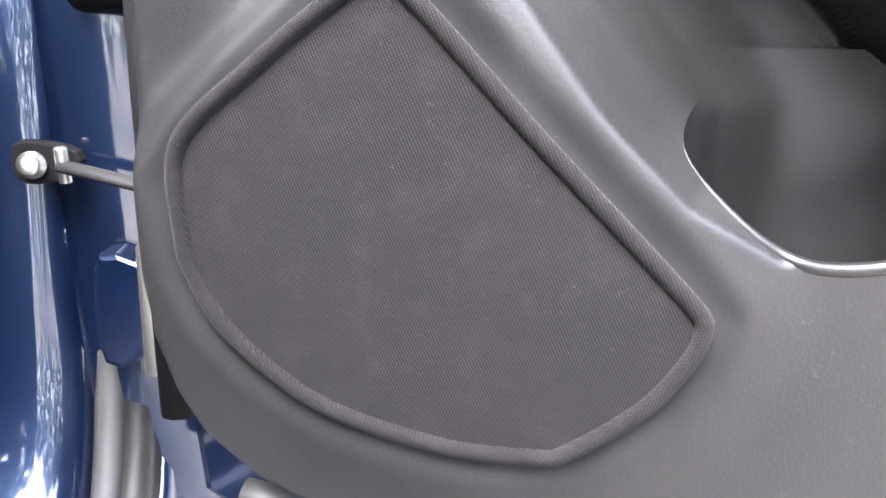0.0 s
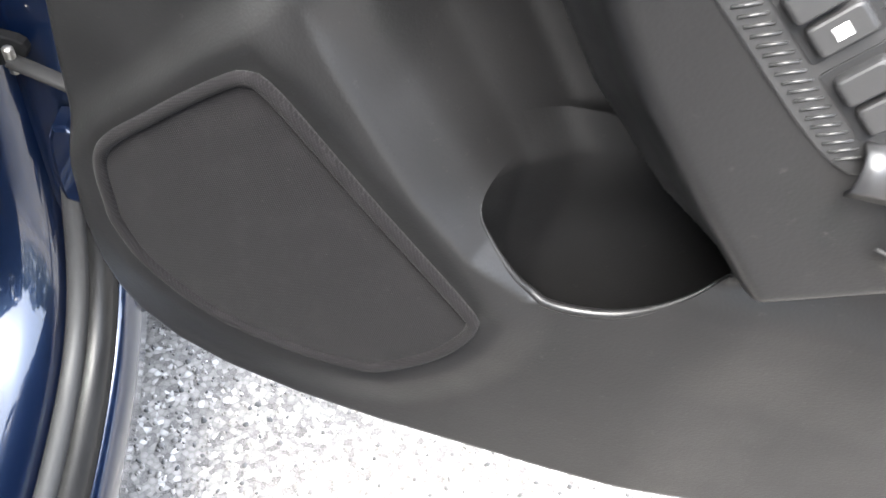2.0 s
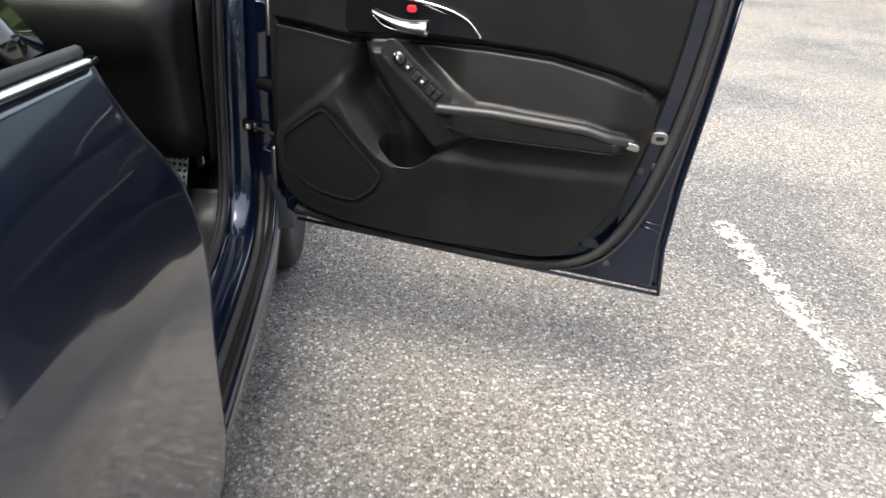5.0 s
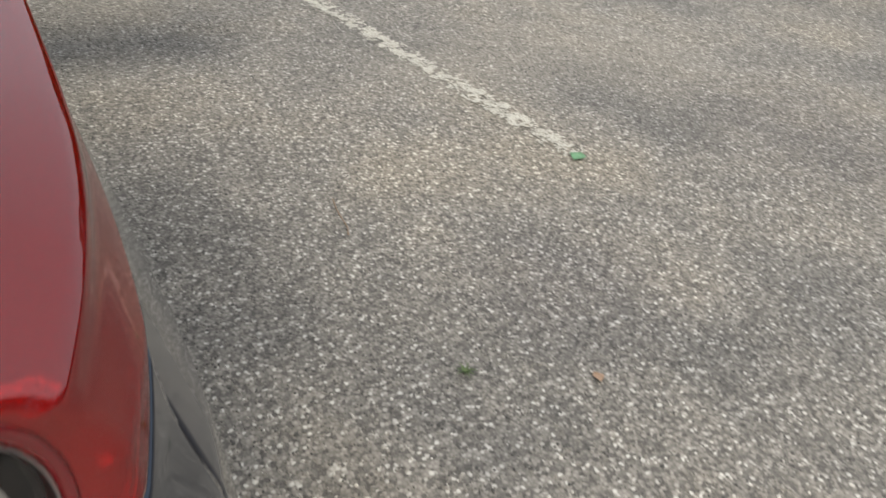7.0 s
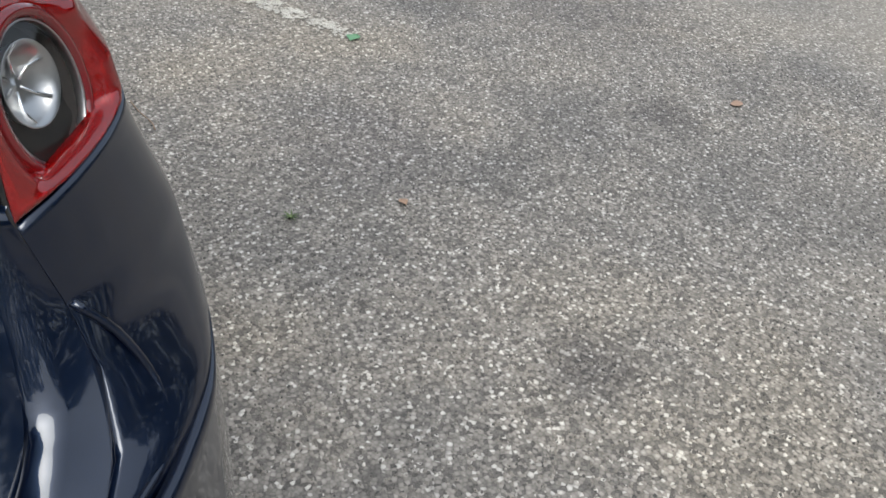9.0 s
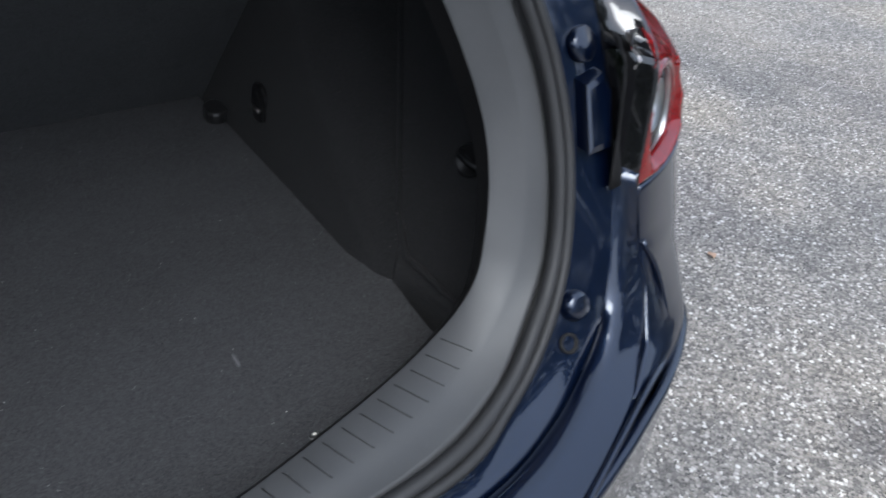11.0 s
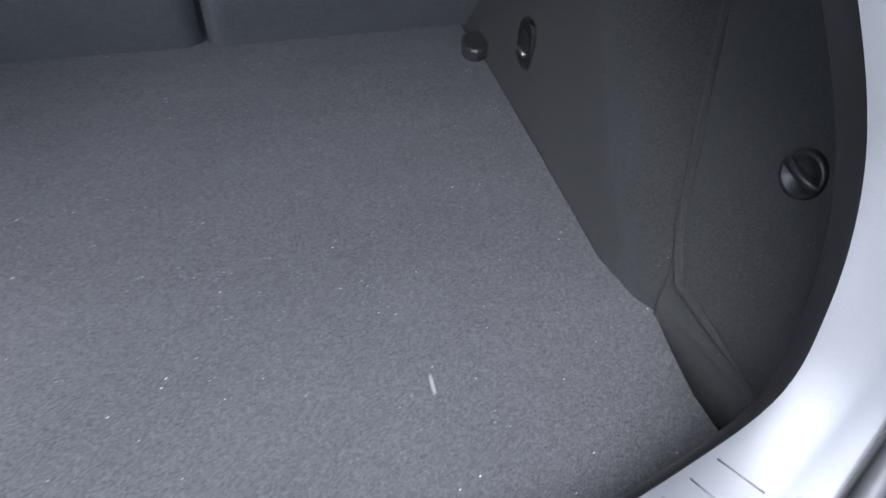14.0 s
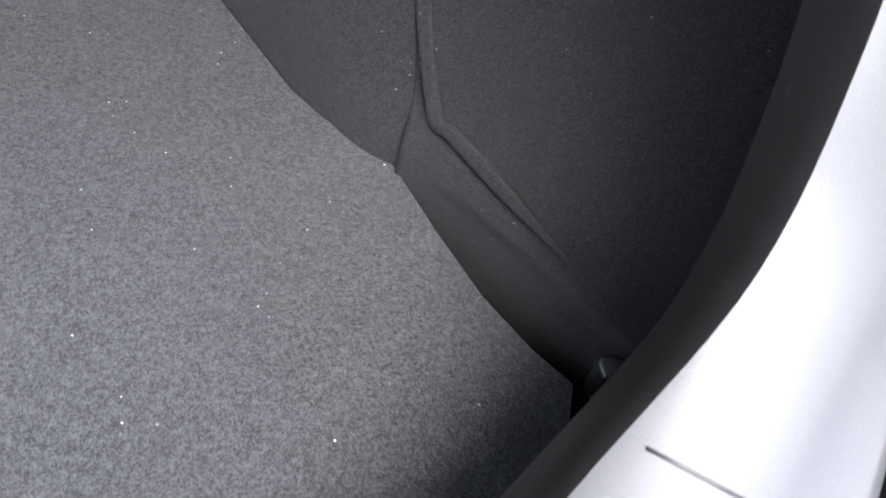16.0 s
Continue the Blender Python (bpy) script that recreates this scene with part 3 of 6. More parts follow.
def build_flanks():
    rear_door = flank_patch("rear_door", REAR_DOOR_FRONT, SEAM, 0.24, 1.075, PAINT, car, "closed dark blue rear door", 70, 70, belt=True)
    for mirror in (False, True):
        # quarter panel: from the door seam back to the lamp and the bumper joint, with the wheel arch cut out
        z = np.linspace(0.60, 1.075, 60)
        t = np.linspace(0, 1, 90)
        rows = []
        for v in z:
            lo = 0.302 if v < 0.69 else float(np.interp(v, [0.69, 0.905, 0.945, 1.005, 1.02, 1.075], [0.42, 0.42, 0.54, 0.72, 0.70, 0.62]))
            rows.append(flank(arc_at_y(SEAM(v) - 0.004) * (1 - t) + arc_at_y(lo) * t, v + 0 * t))
        P = np.array(rows)
        grid("quarter_panel", mirrored(P) if mirror else P, PAINT, car, "", 0.01, flip=mirror)
        # lower quarter, ahead of and behind the rear wheel
        R = 0.345
        for y_from, y_to in ((None, WHEEL_Y), (WHEEL_Y, None)):
            z = np.linspace(0.24, 0.60, 40)
            rows = []
            for v in z:
                dz = v - WHEEL_Z
                half = math.sqrt(max(R * R - dz * dz, 0)) if abs(dz) < R else 0
                if y_from is None:
                    f, r = SEAM(v) - 0.004, WHEEL_Y + half
                    f = max(f, r + 0.002)
                else:
                    f, r = WHEEL_Y - half, 0.302
                rows.append(flank(arc_at_y(f) * (1 - t[::3]) + arc_at_y(r) * t[::3], v + 0 * t[::3]))
            P = np.array(rows)
            grid("lower_quarter", mirrored(P) if mirror else P, PAINT, car, "", 0.01, flip=mirror)
        a = np.linspace(-0.1, math.pi + 0.1, 40)
        y, zz = WHEEL_Y + R * np.cos(a), WHEEL_Z + R * np.sin(a)
        rim = flank(arc_at_y(y), zz)
        inn = rim.copy()
        inn[:, 0] = 0.66
        P = np.stack([rim, inn])
        grid("wheel_arch_liner", mirrored(P) if mirror else P, DARK, car, "", 0.004)
        # front wing and, on the far flank, the closed doors
        front = flank_patch("front_wing", lambda v: 3.58, lambda v: 2.985, 0.66, 0.98, PAINT, car, "", 30, 20) if not mirror else None
        if mirror:
            z = np.linspace(0.24, 1.075, 30)
            rows = [flank(arc_at_y(3.58) * (1 - t[::3]) + arc_at_y(SEAM(v)) * t[::3], v + 0 * t[::3]) for v in z]
            grid("far_flank", mirrored(np.array(rows)), PAINT, car, "", 0.01)
    # window edge strips and glass of the rear door
    y = np.linspace(1.915, 1.02, 40)
    P = flank(arc_at_y(y), BELT(y) + 0.006)
    P[:, 0] += 0.004
    tube("window_strip", P, 0.008, CHROME, rear_door, "chrome window strip", 8, flat=0.7)
    P2 = P.copy()
    P2[:, 0] -= 0.016
    P2[:, 2] += 0.008
    tube("window_wiper_seal", P2, 0.008, RUBBER, rear_door, "")
    top = flank(arc_at_y(np.linspace(1.80, 1.10, 24)), BELT(np.linspace(1.80, 1.10, 24)) + 0.01)
    top[:, 0] -= 0.03
    up = top.copy()
    up[:, 0] -= 0.17
    up[:, 2] = 1.36
    up[:, 1] = np.linspace(1.74, 1.20, 24)
    pane = grid("window_pane", np.stack([top, up]), GLASS, rear_door, "tinted rear door glass", 0.004)
    pane.visible_shadow = False
    frame_rows = np.stack([np.linspace(top[0] + [0, 0.06, 0], up[0] + [0, 0.06, 0], 12), np.linspace(top[0] + [0, -0.01, 0], up[0] + [0, -0.01, 0], 12)])
    grid("window_frame", frame_rows, GLOSS_BLACK, rear_door, "gloss black window frame", 0.02)
    # inner return of the door's leading edge
    z = np.linspace(0.26, 1.07, 40)
    e = flank(arc_at_y(np.array([REAR_DOOR_FRONT(v) for v in z])), z)
    e2 = e.copy()
    e2[:, 0] -= 0.09
    e2[:, 1] -= 0.02
    grid("door_edge", np.stack([e, e2]), PAINT, rear_door, "", 0.002)
    # handle: dished cup, lever with a chrome face
    hy, hz = 1.345, 0.912
    hx = float(flank(arc_at_y(hy), hz)[0])
    cup = curve([(hy - 0.055, hz + 0.010), (hy - 0.02, hz + 0.036), (hy + 0.035, hz + 0.036), (hy + 0.062, hz + 0.004), (hy + 0.03, hz - 0.032), (hy - 0.025, hz - 0.030)], 30, True)
    plate("handle_cup", cup, hx - 0.010, hx + 0.003, GLOSS_BLACK, rear_door, "dark recess behind the handle", 0.0008, axis="x")
    n = 34
    rows = []
    for i in range(n):
        t = i / (n - 1)
        yy = 1.185 + 0.225 * t
        bow = 0.023 * math.sin(math.pi * min(max(t, 0.02), 0.98)) ** 0.55
        hh = 0.012 + 0.011 * math.sin(math.pi * t ** 0.8)
        drop = -0.012 + 0.014 * t
        base = float(flank(arc_at_y(yy), hz + drop)[0])
        ring = [(base - 0.002 + bow * 0.45, yy, hz + drop + hh), (base + 0.003 + bow * 0.85, yy, hz + drop + hh * 0.75), (base + 0.005 + bow, yy, hz + drop + hh * 0.2), (base + 0.005 + bow, yy, hz + drop - hh * 0.5), (base + 0.002 + bow * 0.8, yy, hz + drop - hh * 0.9), (base - 0.002 + bow * 0.45, yy, hz + drop - hh)]
        rows.append(ring + ring[:1])
    ends = [np.mean(np.array(rows[i])[:6], 0) for i in (0, -1)]
    closed = [[ends[0]] * 7] + rows + [[ends[1]] * 7]
    grid("door_handle", np.array(closed), PAINT, rear_door, "body-coloured pull handle")
    strip = np.array(rows)[3:-3, 1:3] + [0.0015, 0, 0.0005]
    grid("handle_strip", strip, CHROME, rear_door, "chrome face of the handle", 0.002)


build_flanks()


def wheel(y, x, parent):
    s = 1 if x > CX else -1
    m = facing((x - s * 0.20, y, 0.31), (s, 0, 0))
    w = lathe("wheel", [(0.20, 0.02), (0.215, 0.16), (0.205, 0.19), (0.19, 0.17), (0.06, 0.15), (0.0, 0.16)], m, SATIN, parent, "silver alloy wheel", 36)
    lathe("tyre", [(0.215, 0.0), (0.29, 0.0), (0.308, 0.02), (0.31, 0.10), (0.308, 0.18), (0.29, 0.20), (0.215, 0.19)], m, TYRE, w, "black tyre", 40)
    return w


for yy in (WHEEL_Y, 3.5):
    wheel(yy, 0.90, car)
    wheel(yy, 2 * CX - 0.90, car)

# ---- tail: bumper, boot opening ----
# Rings round the boot opening, each half from the middle of the sill up to the middle of the roof edge.
RINGS = {
    "inner": [(CX, 0.262, 0.700), (0.20, 0.268, 0.700), (0.34, 0.300, 0.703), (0.45, 0.325, 0.722), (0.52, 0.340, 0.765), (0.548, 0.362, 0.82), (0.562, 0.388, 0.876), (0.562, 0.415, 0.93), (0.545, 0.450, 1.00), (0.51, 0.50, 1.10), (0.48, 0.55, 1.20), (0.40, 0.60, 1.29), (CX, 0.63, 1.33)],
    "outer": [(CX, 0.212, 0.694), (0.22, 0.216, 0.694), (0.38, 0.225, 0.698), (0.485, 0.252, 0.713), (0.555, 0.292, 0.75), (0.597, 0.322, 0.80), (0.615, 0.356, 0.873), (0.617, 0.394, 0.948), (0.600, 0.43, 1.02), (0.565, 0.475, 1.11), (0.51, 0.53, 1.22), (0.43, 0.585, 1.325), (CX, 0.61, 1.365)],
    "seal": [(CX, 0.190, 0.688), (0.22, 0.192, 0.688), (0.41, 0.200, 0.692), (0.50, 0.235, 0.702), (0.567, 0.268, 0.737), (0.606, 0.300, 0.796), (0.627, 0.340, 0.88), (0.628, 0.380, 0.96), (0.612, 0.415, 1.03), (0.58, 0.465, 1.12), (0.525, 0.52, 1.23), (0.44, 0.58, 1.34), (CX, 0.605, 1.385)],
    "channel": [(CX, 0.160, 0.668), (0.25, 0.165, 0.668), (0.435, 0.182, 0.672), (0.535, 0.21, 0.682), (0.60, 0.240, 0.705), (0.640, 0.264, 0.745), (0.664, 0.297, 0.813), (0.678, 0.332, 0.88), (0.682, 0.365, 0.95), (0.675, 0.405, 1.03), (0.645, 0.46, 1.13), (0.585, 0.52, 1.25), (0.48, 0.585, 1.37), (CX, 0.61, 1.415)],
    "rim": [(CX, 0.085, 0.675), (0.30, 0.097, 0.677), (0.487, 0.124, 0.685), (0.628, 0.187, 0.699), (0.675, 0.225, 0.715), (0.698, 0.26, 0.755), (0.705, 0.287, 0.80), (0.691, 0.301, 0.862), (0.698, 0.313, 0.92), (0.706, 0.330, 0.985), (0.714, 0.375, 1.02), (0.70, 0.43, 1.07), (0.685, 0.50, 1.17), (0.62, 0.57, 1.29), (0.50, 0.62, 1.39), (CX, 0.64, 1.43)],
}
NR = 140
HALF = {k: curve(v, NR) for k, v in RINGS.items()}


def full_ring(k):
    h = HALF[k]
    return np.vstack([h, mirrored(h)[::-1][1:-1]])


def strip(name, rings, mat, label="", flip=False):
    """A band round the whole opening between rings."""
    R = [full_ring(r) if isinstance(r, str) else r for r in rings]
    P = np.stack([np.vstack([r, r[:1]]) for r in R])
    return grid(name, P, mat, car, label, flip=flip)


def between(a, b, t, lift=(0, 0, 0)):
    return full_ring(a) * (1 - t) + full_ring(b) * t + np.array(lift)


def build_opening():
    # plastic sill and pillar trim with a rounded inner lip, blackened for the shade in its return
    inner = full_ring("inner")
    strip("trim_lip", [inner + np.array([0, 0.015, -0.024]), inner + np.array([0, 0.010, -0.012]), inner + np.array([0, 0.006, -0.005]), inner + np.array([0, 0.002, -0.001]), inner], PLASTIC, "returned lip of the boot trim, blackened for its shade")
    strip("boot_sill_trim", [inner, between("inner", "outer", 0.12, (0, -0.001, 0.003)), between("inner", "outer", 0.55, (0, -0.002, 0.004)), between("inner", "outer", 0.6, (0, -0.004, 0.001)), between("inner", "outer", 0.95), full_ring("outer"), between("outer", "outer", 0, (0, -0.002, -0.02))], PLASTIC_GREY, "grey plastic boot sill and pillar trim")
    # rubber seal: a double bead
    for t, r in ((0.35, 0.0085), (0.8, 0.006)):
        tube("boot_seal", between("outer", "seal", t, (0, -0.004, 0.004)), r, RUBBER, car, "black rubber boot seal", 8, True)
    strip("seal_flange", [between("outer", "seal", 0, (0, 0.0, -0.012)), between("outer", "seal", 0.5, (0, -0.004, -0.008)), full_ring("seal")], RUBBER, "")
    strip("boot_channel", [full_ring("seal"), between("seal", "channel", 0.12, (0, -0.004, -0.008)), between("seal", "channel", 0.5, (0, -0.003, -0.004)), between("seal", "channel", 0.9), full_ring("channel")], PAINT, "dark blue painted gutter round the boot")
    # outer shoulder: painted bumper shelf at the sill, black flank beside the lamp, painted pillar above
    h, c = HALF["rim"], HALF["channel"]

    def cut(ring, z0, z1, n=50):
        k = [i for i in range(NR) if z0 <= ring[i, 2] <= z1]
        return curve(ring[max(k[0] - 1, 0):min(k[-1] + 2, NR)], n)

    for mirror in (False, True):
        for c0, c1, h0, h1, mat, name in ((0.0, 0.872, 0.0, 0.866, PAINT, "bumper_shelf"), (0.867, 0.99, 0.861, 1.0, GLOSS_BLACK, "lamp_flank"), (0.985, 2, 0.995, 2, GLOSS_BLACK, "rear_pillar")):
            a, b = cut(c, c0, c1), cut(h, h0, h1)
            mid = 0.5 * (a + b) + np.array([0, 0.0, 0.002])
            P = np.stack([a, 0.93 * a + 0.07 * b, 0.85 * a + 0.15 * b + np.array([0, -0.003, 0.003]), mid, 0.1 * a + 0.9 * b, b])
            if name == "bumper_shelf":       # a flat shelf that steps up from the gutter and falls gently to the rear
                crown = sstep(0.735, 0.712, b[:, 2])
                P[1:5, :, 2] += np.array([0.010, 0.0125, 0.008, 0.0])[:, None] * crown
                P[4:, :, 2] -= 0.005 * crown
            grid(name, mirrored(P) if mirror else P, mat, car, "", 0.003, flip=mirror)
    # ribs on the sill trim
    hi, ho = HALF["inner"], HALF["outer"]
    s = np.r_[0, np.cumsum(np.linalg.norm(np.diff(hi, axis=0), axis=1))]
    for mirror in (False, True):
        for k in range(13):
            d = 0.155 + k * 0.0222
            a = np.array([np.interp(d, s, hi[:, j]) for j in range(3)])
            b = np.array([np.interp(d, s, ho[:, j]) for j in range(3)])
            p0, p1 = a * 0.90 + b * 0.10 + [0, 0, 0.0032], a * 0.46 + b * 0.54 + [0, 0, 0.0046]
            pts = np.linspace(p0, p1, 4)
            tube("sill_rib", mirrored(pts) if mirror else pts, 0.0007, PLASTIC_MID, car, "", 5)
    # striker: a notch open to the rear between two raised shoulders
    floor_piece = plate("striker_cover", [(0.083, 0.200), (0.083, 0.262), (0.168, 0.266), (0.166, 0.200)], 0.688, 0.7005, PLASTIC_GREY, car, "grey cover round the boot striker", 0.001, "z")
    for outline in ([(0.170, 0.196), (0.169, 0.270), (0.186, 0.277), (0.214, 0.273), (0.236, 0.238), (0.228, 0.196)], [(0.052, 0.196), (0.054, 0.258), (0.064, 0.264), (0.080, 0.262), (0.082, 0.196)]):
        plate("striker_shoulder", outline, 0.688, 0.7075, SHOULDER_SHADED, floor_piece, "raised shoulder beside the striker", 0.003, "z")
    plate("striker_slot", curve([(0.114, 0.198), (0.114, 0.243), (0.146, 0.243), (0.146, 0.198)], 16, True), 0.7005, 0.7015, DARK, floor_piece, "", 0.0005, "z")
    tube("striker_loop", curve([(0.121, 0.222, 0.700), (0.121, 0.224, 0.713), (0.130, 0.225, 0.719), (0.139, 0.224, 0.713), (0.139, 0.222, 0.700)], 16), 0.0036, STEEL, floor_piece, "steel striker loop")
    # rubber stops, plug and bracket in the channel
    for mirror in (False, True):
        k = (lambda v: mirrored(np.array(v))) if mirror else (lambda v: np.array(v, float))
        sx = -1 if mirror else 1
        # stepped bracket under the pillar, beside the lamp
        front = [(0.638, 0.898), (0.668, 0.900), (0.676, 0.948), (0.668, 0.966), (0.644, 0.958)]
        lean = lambda z: float(np.interp(z, [0.88, 0.95, 1.03], [0.332, 0.365, 0.405]))
        rows = [[k((x, lean(z) + d, z)) for x, z in front + front[:1]] for d in (0.008, -0.012)]
        c = np.mean([k((x, lean(z) - 0.013, z)) for x, z in front], 0)
        rows += [[0.82 * p + 0.18 * c - np.array([0, 0.0015, 0]) for p in rows[-1]], [c] * 6]
        grid("pillar_bracket", np.array(rows), PAINT, car, "stepped painted bracket beside the lamp", smooth=False)
        lathe("rubber_stop", [(0.017, -0.006), (0.016, 0.004), (0.013, 0.009), (0.005, 0.009), (0, 0.009)], facing(Vector(k((0.607, 0.276, 0.757))), (sx * 0.1, -0.85, 0.5)), PAINT, car, "round painted stop", 20)
        lathe("rubber_plug", [(0.018, -0.004), (0.018, 0.002), (0.015, 0.004), (0.0, 0.0045)], facing(Vector(k((0.657, 0.384, 0.988))), (sx * 0.15, -0.85, 0.5)), PAINT, car, "painted round plug", 20)
        lathe("drain_hole", [(0.011, 0.0), (0.011, 0.003), (0.008, 0.003), (0.007, -0.004), (0.0, -0.004)], facing(Vector(k((0.590, 0.258, 0.726))), (-sx * 0.13, -0.76, 0.64)), DARK, car, "", 16)


build_opening()


def build_bumper():
    z = np.r_[np.linspace(0.20, 0.675, 26)]
    s0, s1 = arc_at_y(0.302), ARC[-1]
    t = np.linspace(0, 1, 80)
    for mirror in (False, True):
        rows = []
        for v in z:
            P = flank(s0 * (1 - t) + s1 * t, v + 0 * t)
            rows.append(P)
        P = np.array(rows)
        # the upper edge follows the shelf's rim up to the lamp
        rim = HALF["rim"]
        top = np.array([np.interp(P[-1][:, 0], rim[:60, 0], rim[:60, 2])]).ravel()
        top = np.where(P[-1][:, 0] > 0.60, np.minimum(top, 0.697), top) - 0.005
        w = sstep(0.4, 1.0, np.linspace(0, 1, len(z)))[:, None]
        P[:, :, 2] += w * (top - 0.675)[None]
        grid("rear_bumper", mirrored(P) if mirror else P, PAINT, car, "dark blue rear bumper" if not mirror else "", 0.01, flip=mirror)
        # corner above the bumper joint, up to the lamp's lower edge, and a dark seat behind the lamp
        ws = np.linspace(0, 1, 34)
        P = np.array([[tail_skin(w, 0.686 + (LAMP_LOW_Z(w) - 0.002 - 0.686) * t) for w in ws] for t in np.linspace(0, 1, 26)])
        grid("corner_panel", mirrored(P) if mirror else P, PAINT, car, "", 0.006, flip=not mirror)
        P = np.array([[tail_skin(w, z) for w in np.linspace(0.02, 1.9, 40)] for z in np.linspace(0.86, 1.0, 8)])
        P[..., 0] -= 0.03
        P[..., 1] += 0.012
        grid("lamp_seat", mirrored(P) if mirror else P, DARK, car, "", 0.002, flip=not mirror)
        # moulded crease on the corner
        cr = curve([(0.703, 0.285, 0.80), (0.722, 0.268, 0.765), (0.728, 0.245, 0.72), (0.705, 0.215, 0.695), (0.63, 0.181, 0.697), (0.49, 0.120, 0.683)], 40)
        tube("bumper_crease", mirrored(cr) if mirror else cr, 0.0035, PAINT, car, "", 6)


build_bumper()


def build_lamp(mirror):
    sx = -1 if mirror else 1
    k = (lambda v: mirrored(np.array(v, float))) if mirror else (lambda v: np.array(v, float))
    # red shell from the boot edge forward to a point, with a round hole for the reversing lens
    ws = np.r_[np.linspace(0, 1, 70), np.linspace(1.02, 2.0, 30)]
    P = []
    for w in ws:
        lo, ri, hi = float(LAMP_LOW_Z(w)) + 0.001, float(LAMP_RIDGE_Z(w)), float(LAMP_TOP_Z(w))
        zs = np.r_[np.linspace(lo, max(ri, lo + 0.002), 34), np.linspace(max(ri, lo + 0.002), max(hi, lo + 0.006), 14)[1:]]
        P.append([tail_skin(w, z) for z in zs])
    P = np.array(P)
    N = np.cross(np.gradient(P, axis=0), np.gradient(P, axis=1))
    N /= np.linalg.norm(N, axis=2)[..., None]
    N *= np.sign((N * np.array([0.8, -0.5, 0.2])).sum(2))[..., None]
    # a raised crescent above the lens
    c0, n0 = LENS_AT[0], LENS_AT[1]
    V = P - c0
    rad = lens_radius(V)
    low = np.arange(P.shape[1])[None, :] < 33
    P = P + N * (0.0016 * np.exp(-((rad - 0.060) / 0.006) ** 2) * low)[..., None]
    keep = (rad > 0.0452) | (np.abs((P - c0) @ n0 + 0.004) > 0.008)
    idx = np.arange(P.shape[0] * P.shape[1]).reshape(P.shape[:2])
    quads = []
    for i in range(P.shape[0] - 1):
        for j in range(P.shape[1] - 1):
            if keep[i, j] or keep[i + 1, j] or keep[i, j + 1] or keep[i + 1, j + 1]:
                q = (idx[i, j], idx[i + 1, j], idx[i + 1, j + 1], idx[i, j + 1])
                quads.append(q[::-1] if mirror else q)
    lamp = mesh_object("tail_lamp", k(P).reshape(-1, 3), quads, RED_LENS, car, "red tail lamp with a clear round reversing lens")
    th = lamp.modifiers.new("thickness", "SOLIDIFY")
    th.thickness, th.offset = 0.003, -1.0
    # inside: a ribbed bright reflector under the upper face, a faceted one under the lower, darkened for its deep
    # interior and the dim ground reflected there
    rib = 0.5 + 0.5 * np.cos(np.arange(P.shape[1]) * 1.55)[None, :] * np.ones((P.shape[0], 1))
    inner = P - N * (0.014 + 0.006 * rib + 0.002 * np.sin(np.arange(P.shape[0]) * 0.9)[:, None])[..., None]
    far = (rad > 0.05)
    quads = [q for q in quads if all(far.ravel()[i] for i in q) and 9 * P.shape[1] < min(q) and max(q) < 92 * P.shape[1]]
    upper = [q for q in quads if min(i % P.shape[1] for i in q) >= 31]
    lower = [q for q in quads if min(i % P.shape[1] for i in q) < 31]
    mesh_object("lamp_reflector", k(inner).reshape(-1, 3), upper, FACETS, lamp, "ribbed bright reflector inside the lamp", smooth=False)
    mesh_object("lamp_reflector_dim", k(inner).reshape(-1, 3), lower, RED_DARK, lamp, "lower reflector, darkened for its deep interior and dim ground reflection", smooth=False)
    n = n0 * np.array([sx, 1, 1])
    c = k(c0)
    m = facing(Vector(c), Vector(n)) @ Matrix.Diagonal((1, LENS_TALL, 1, 1))
    lathe("lamp_ring", [(0.0570, -0.034), (0.0515, -0.014), (0.0490, -0.004), (0.0490, 0.002), (0.0465, 0.0035), (0.043, 0.003), (0.0415, -0.004), (0.041, -0.03)], m, RED_DEEP, lamp, "deep red ring", 48, False)
    lathe("lens_ring", [(0.0418, -0.004), (0.0416, 0.0), (0.0408, 0.0010), (0.0400, 0.0), (0.0400, -0.006)], m, SATIN, lamp, "thin bright ring", 48, False)
    lathe("lamp_housing", [(0.0408, -0.004), (0.0395, -0.026), (0.0, -0.030)], m, RED_DARK, lamp, "dark housing round the reflector", 40)
    # reflector bowl towards the upper inner side, with spokes
    u = m.to_3x3() @ Vector((1, 0, 0))
    up = Vector((0, 0, 1)) - Vector(n) * n[2]
    up.normalize()
    side = up.cross(Vector(n)) * sx
    cb = Vector(c) + up * 0.009 - side * 0.004 - Vector(n) * 0.006
    mb = facing(cb, Vector(n))
    lathe("lamp_bowl", [(0.0285, 0.004), (0.0278, 0.0045), (0.026, -0.003), (0.015, -0.010), (0.006, -0.011), (0.0, -0.008)], mb, SATIN, lamp, "chrome reflector bowl", 40)
    for a in range(6):
        d = mb.to_3x3() @ Vector((math.cos(a * 1.047 + 0.3), math.sin(a * 1.047 + 0.3), 0))
        tube("lamp_rib", [cb + d * 0.005 - Vector(n) * 0.009, cb + d * 0.018 - Vector(n) * 0.0085, cb + d * 0.0265 - Vector(n) * 0.001], 0.0016, CHROME, lamp, "", 5)
    dome = lathe("lamp_dome", [(0.0412, -0.001), (0.0375, 0.003), (0.027, 0.006), (0.0125, 0.0074), (0.0, 0.0076)], m, CLEAR, lamp, "clear round lens", 48)
    dome.visible_shadow = False


LENS_AT = (LENS_C, LENS_N)
RED_DARK = material("lamp_housing_grey", (0.035, 0.032, 0.032), 0.25, 0.0, 0.5)
build_lamp(False)
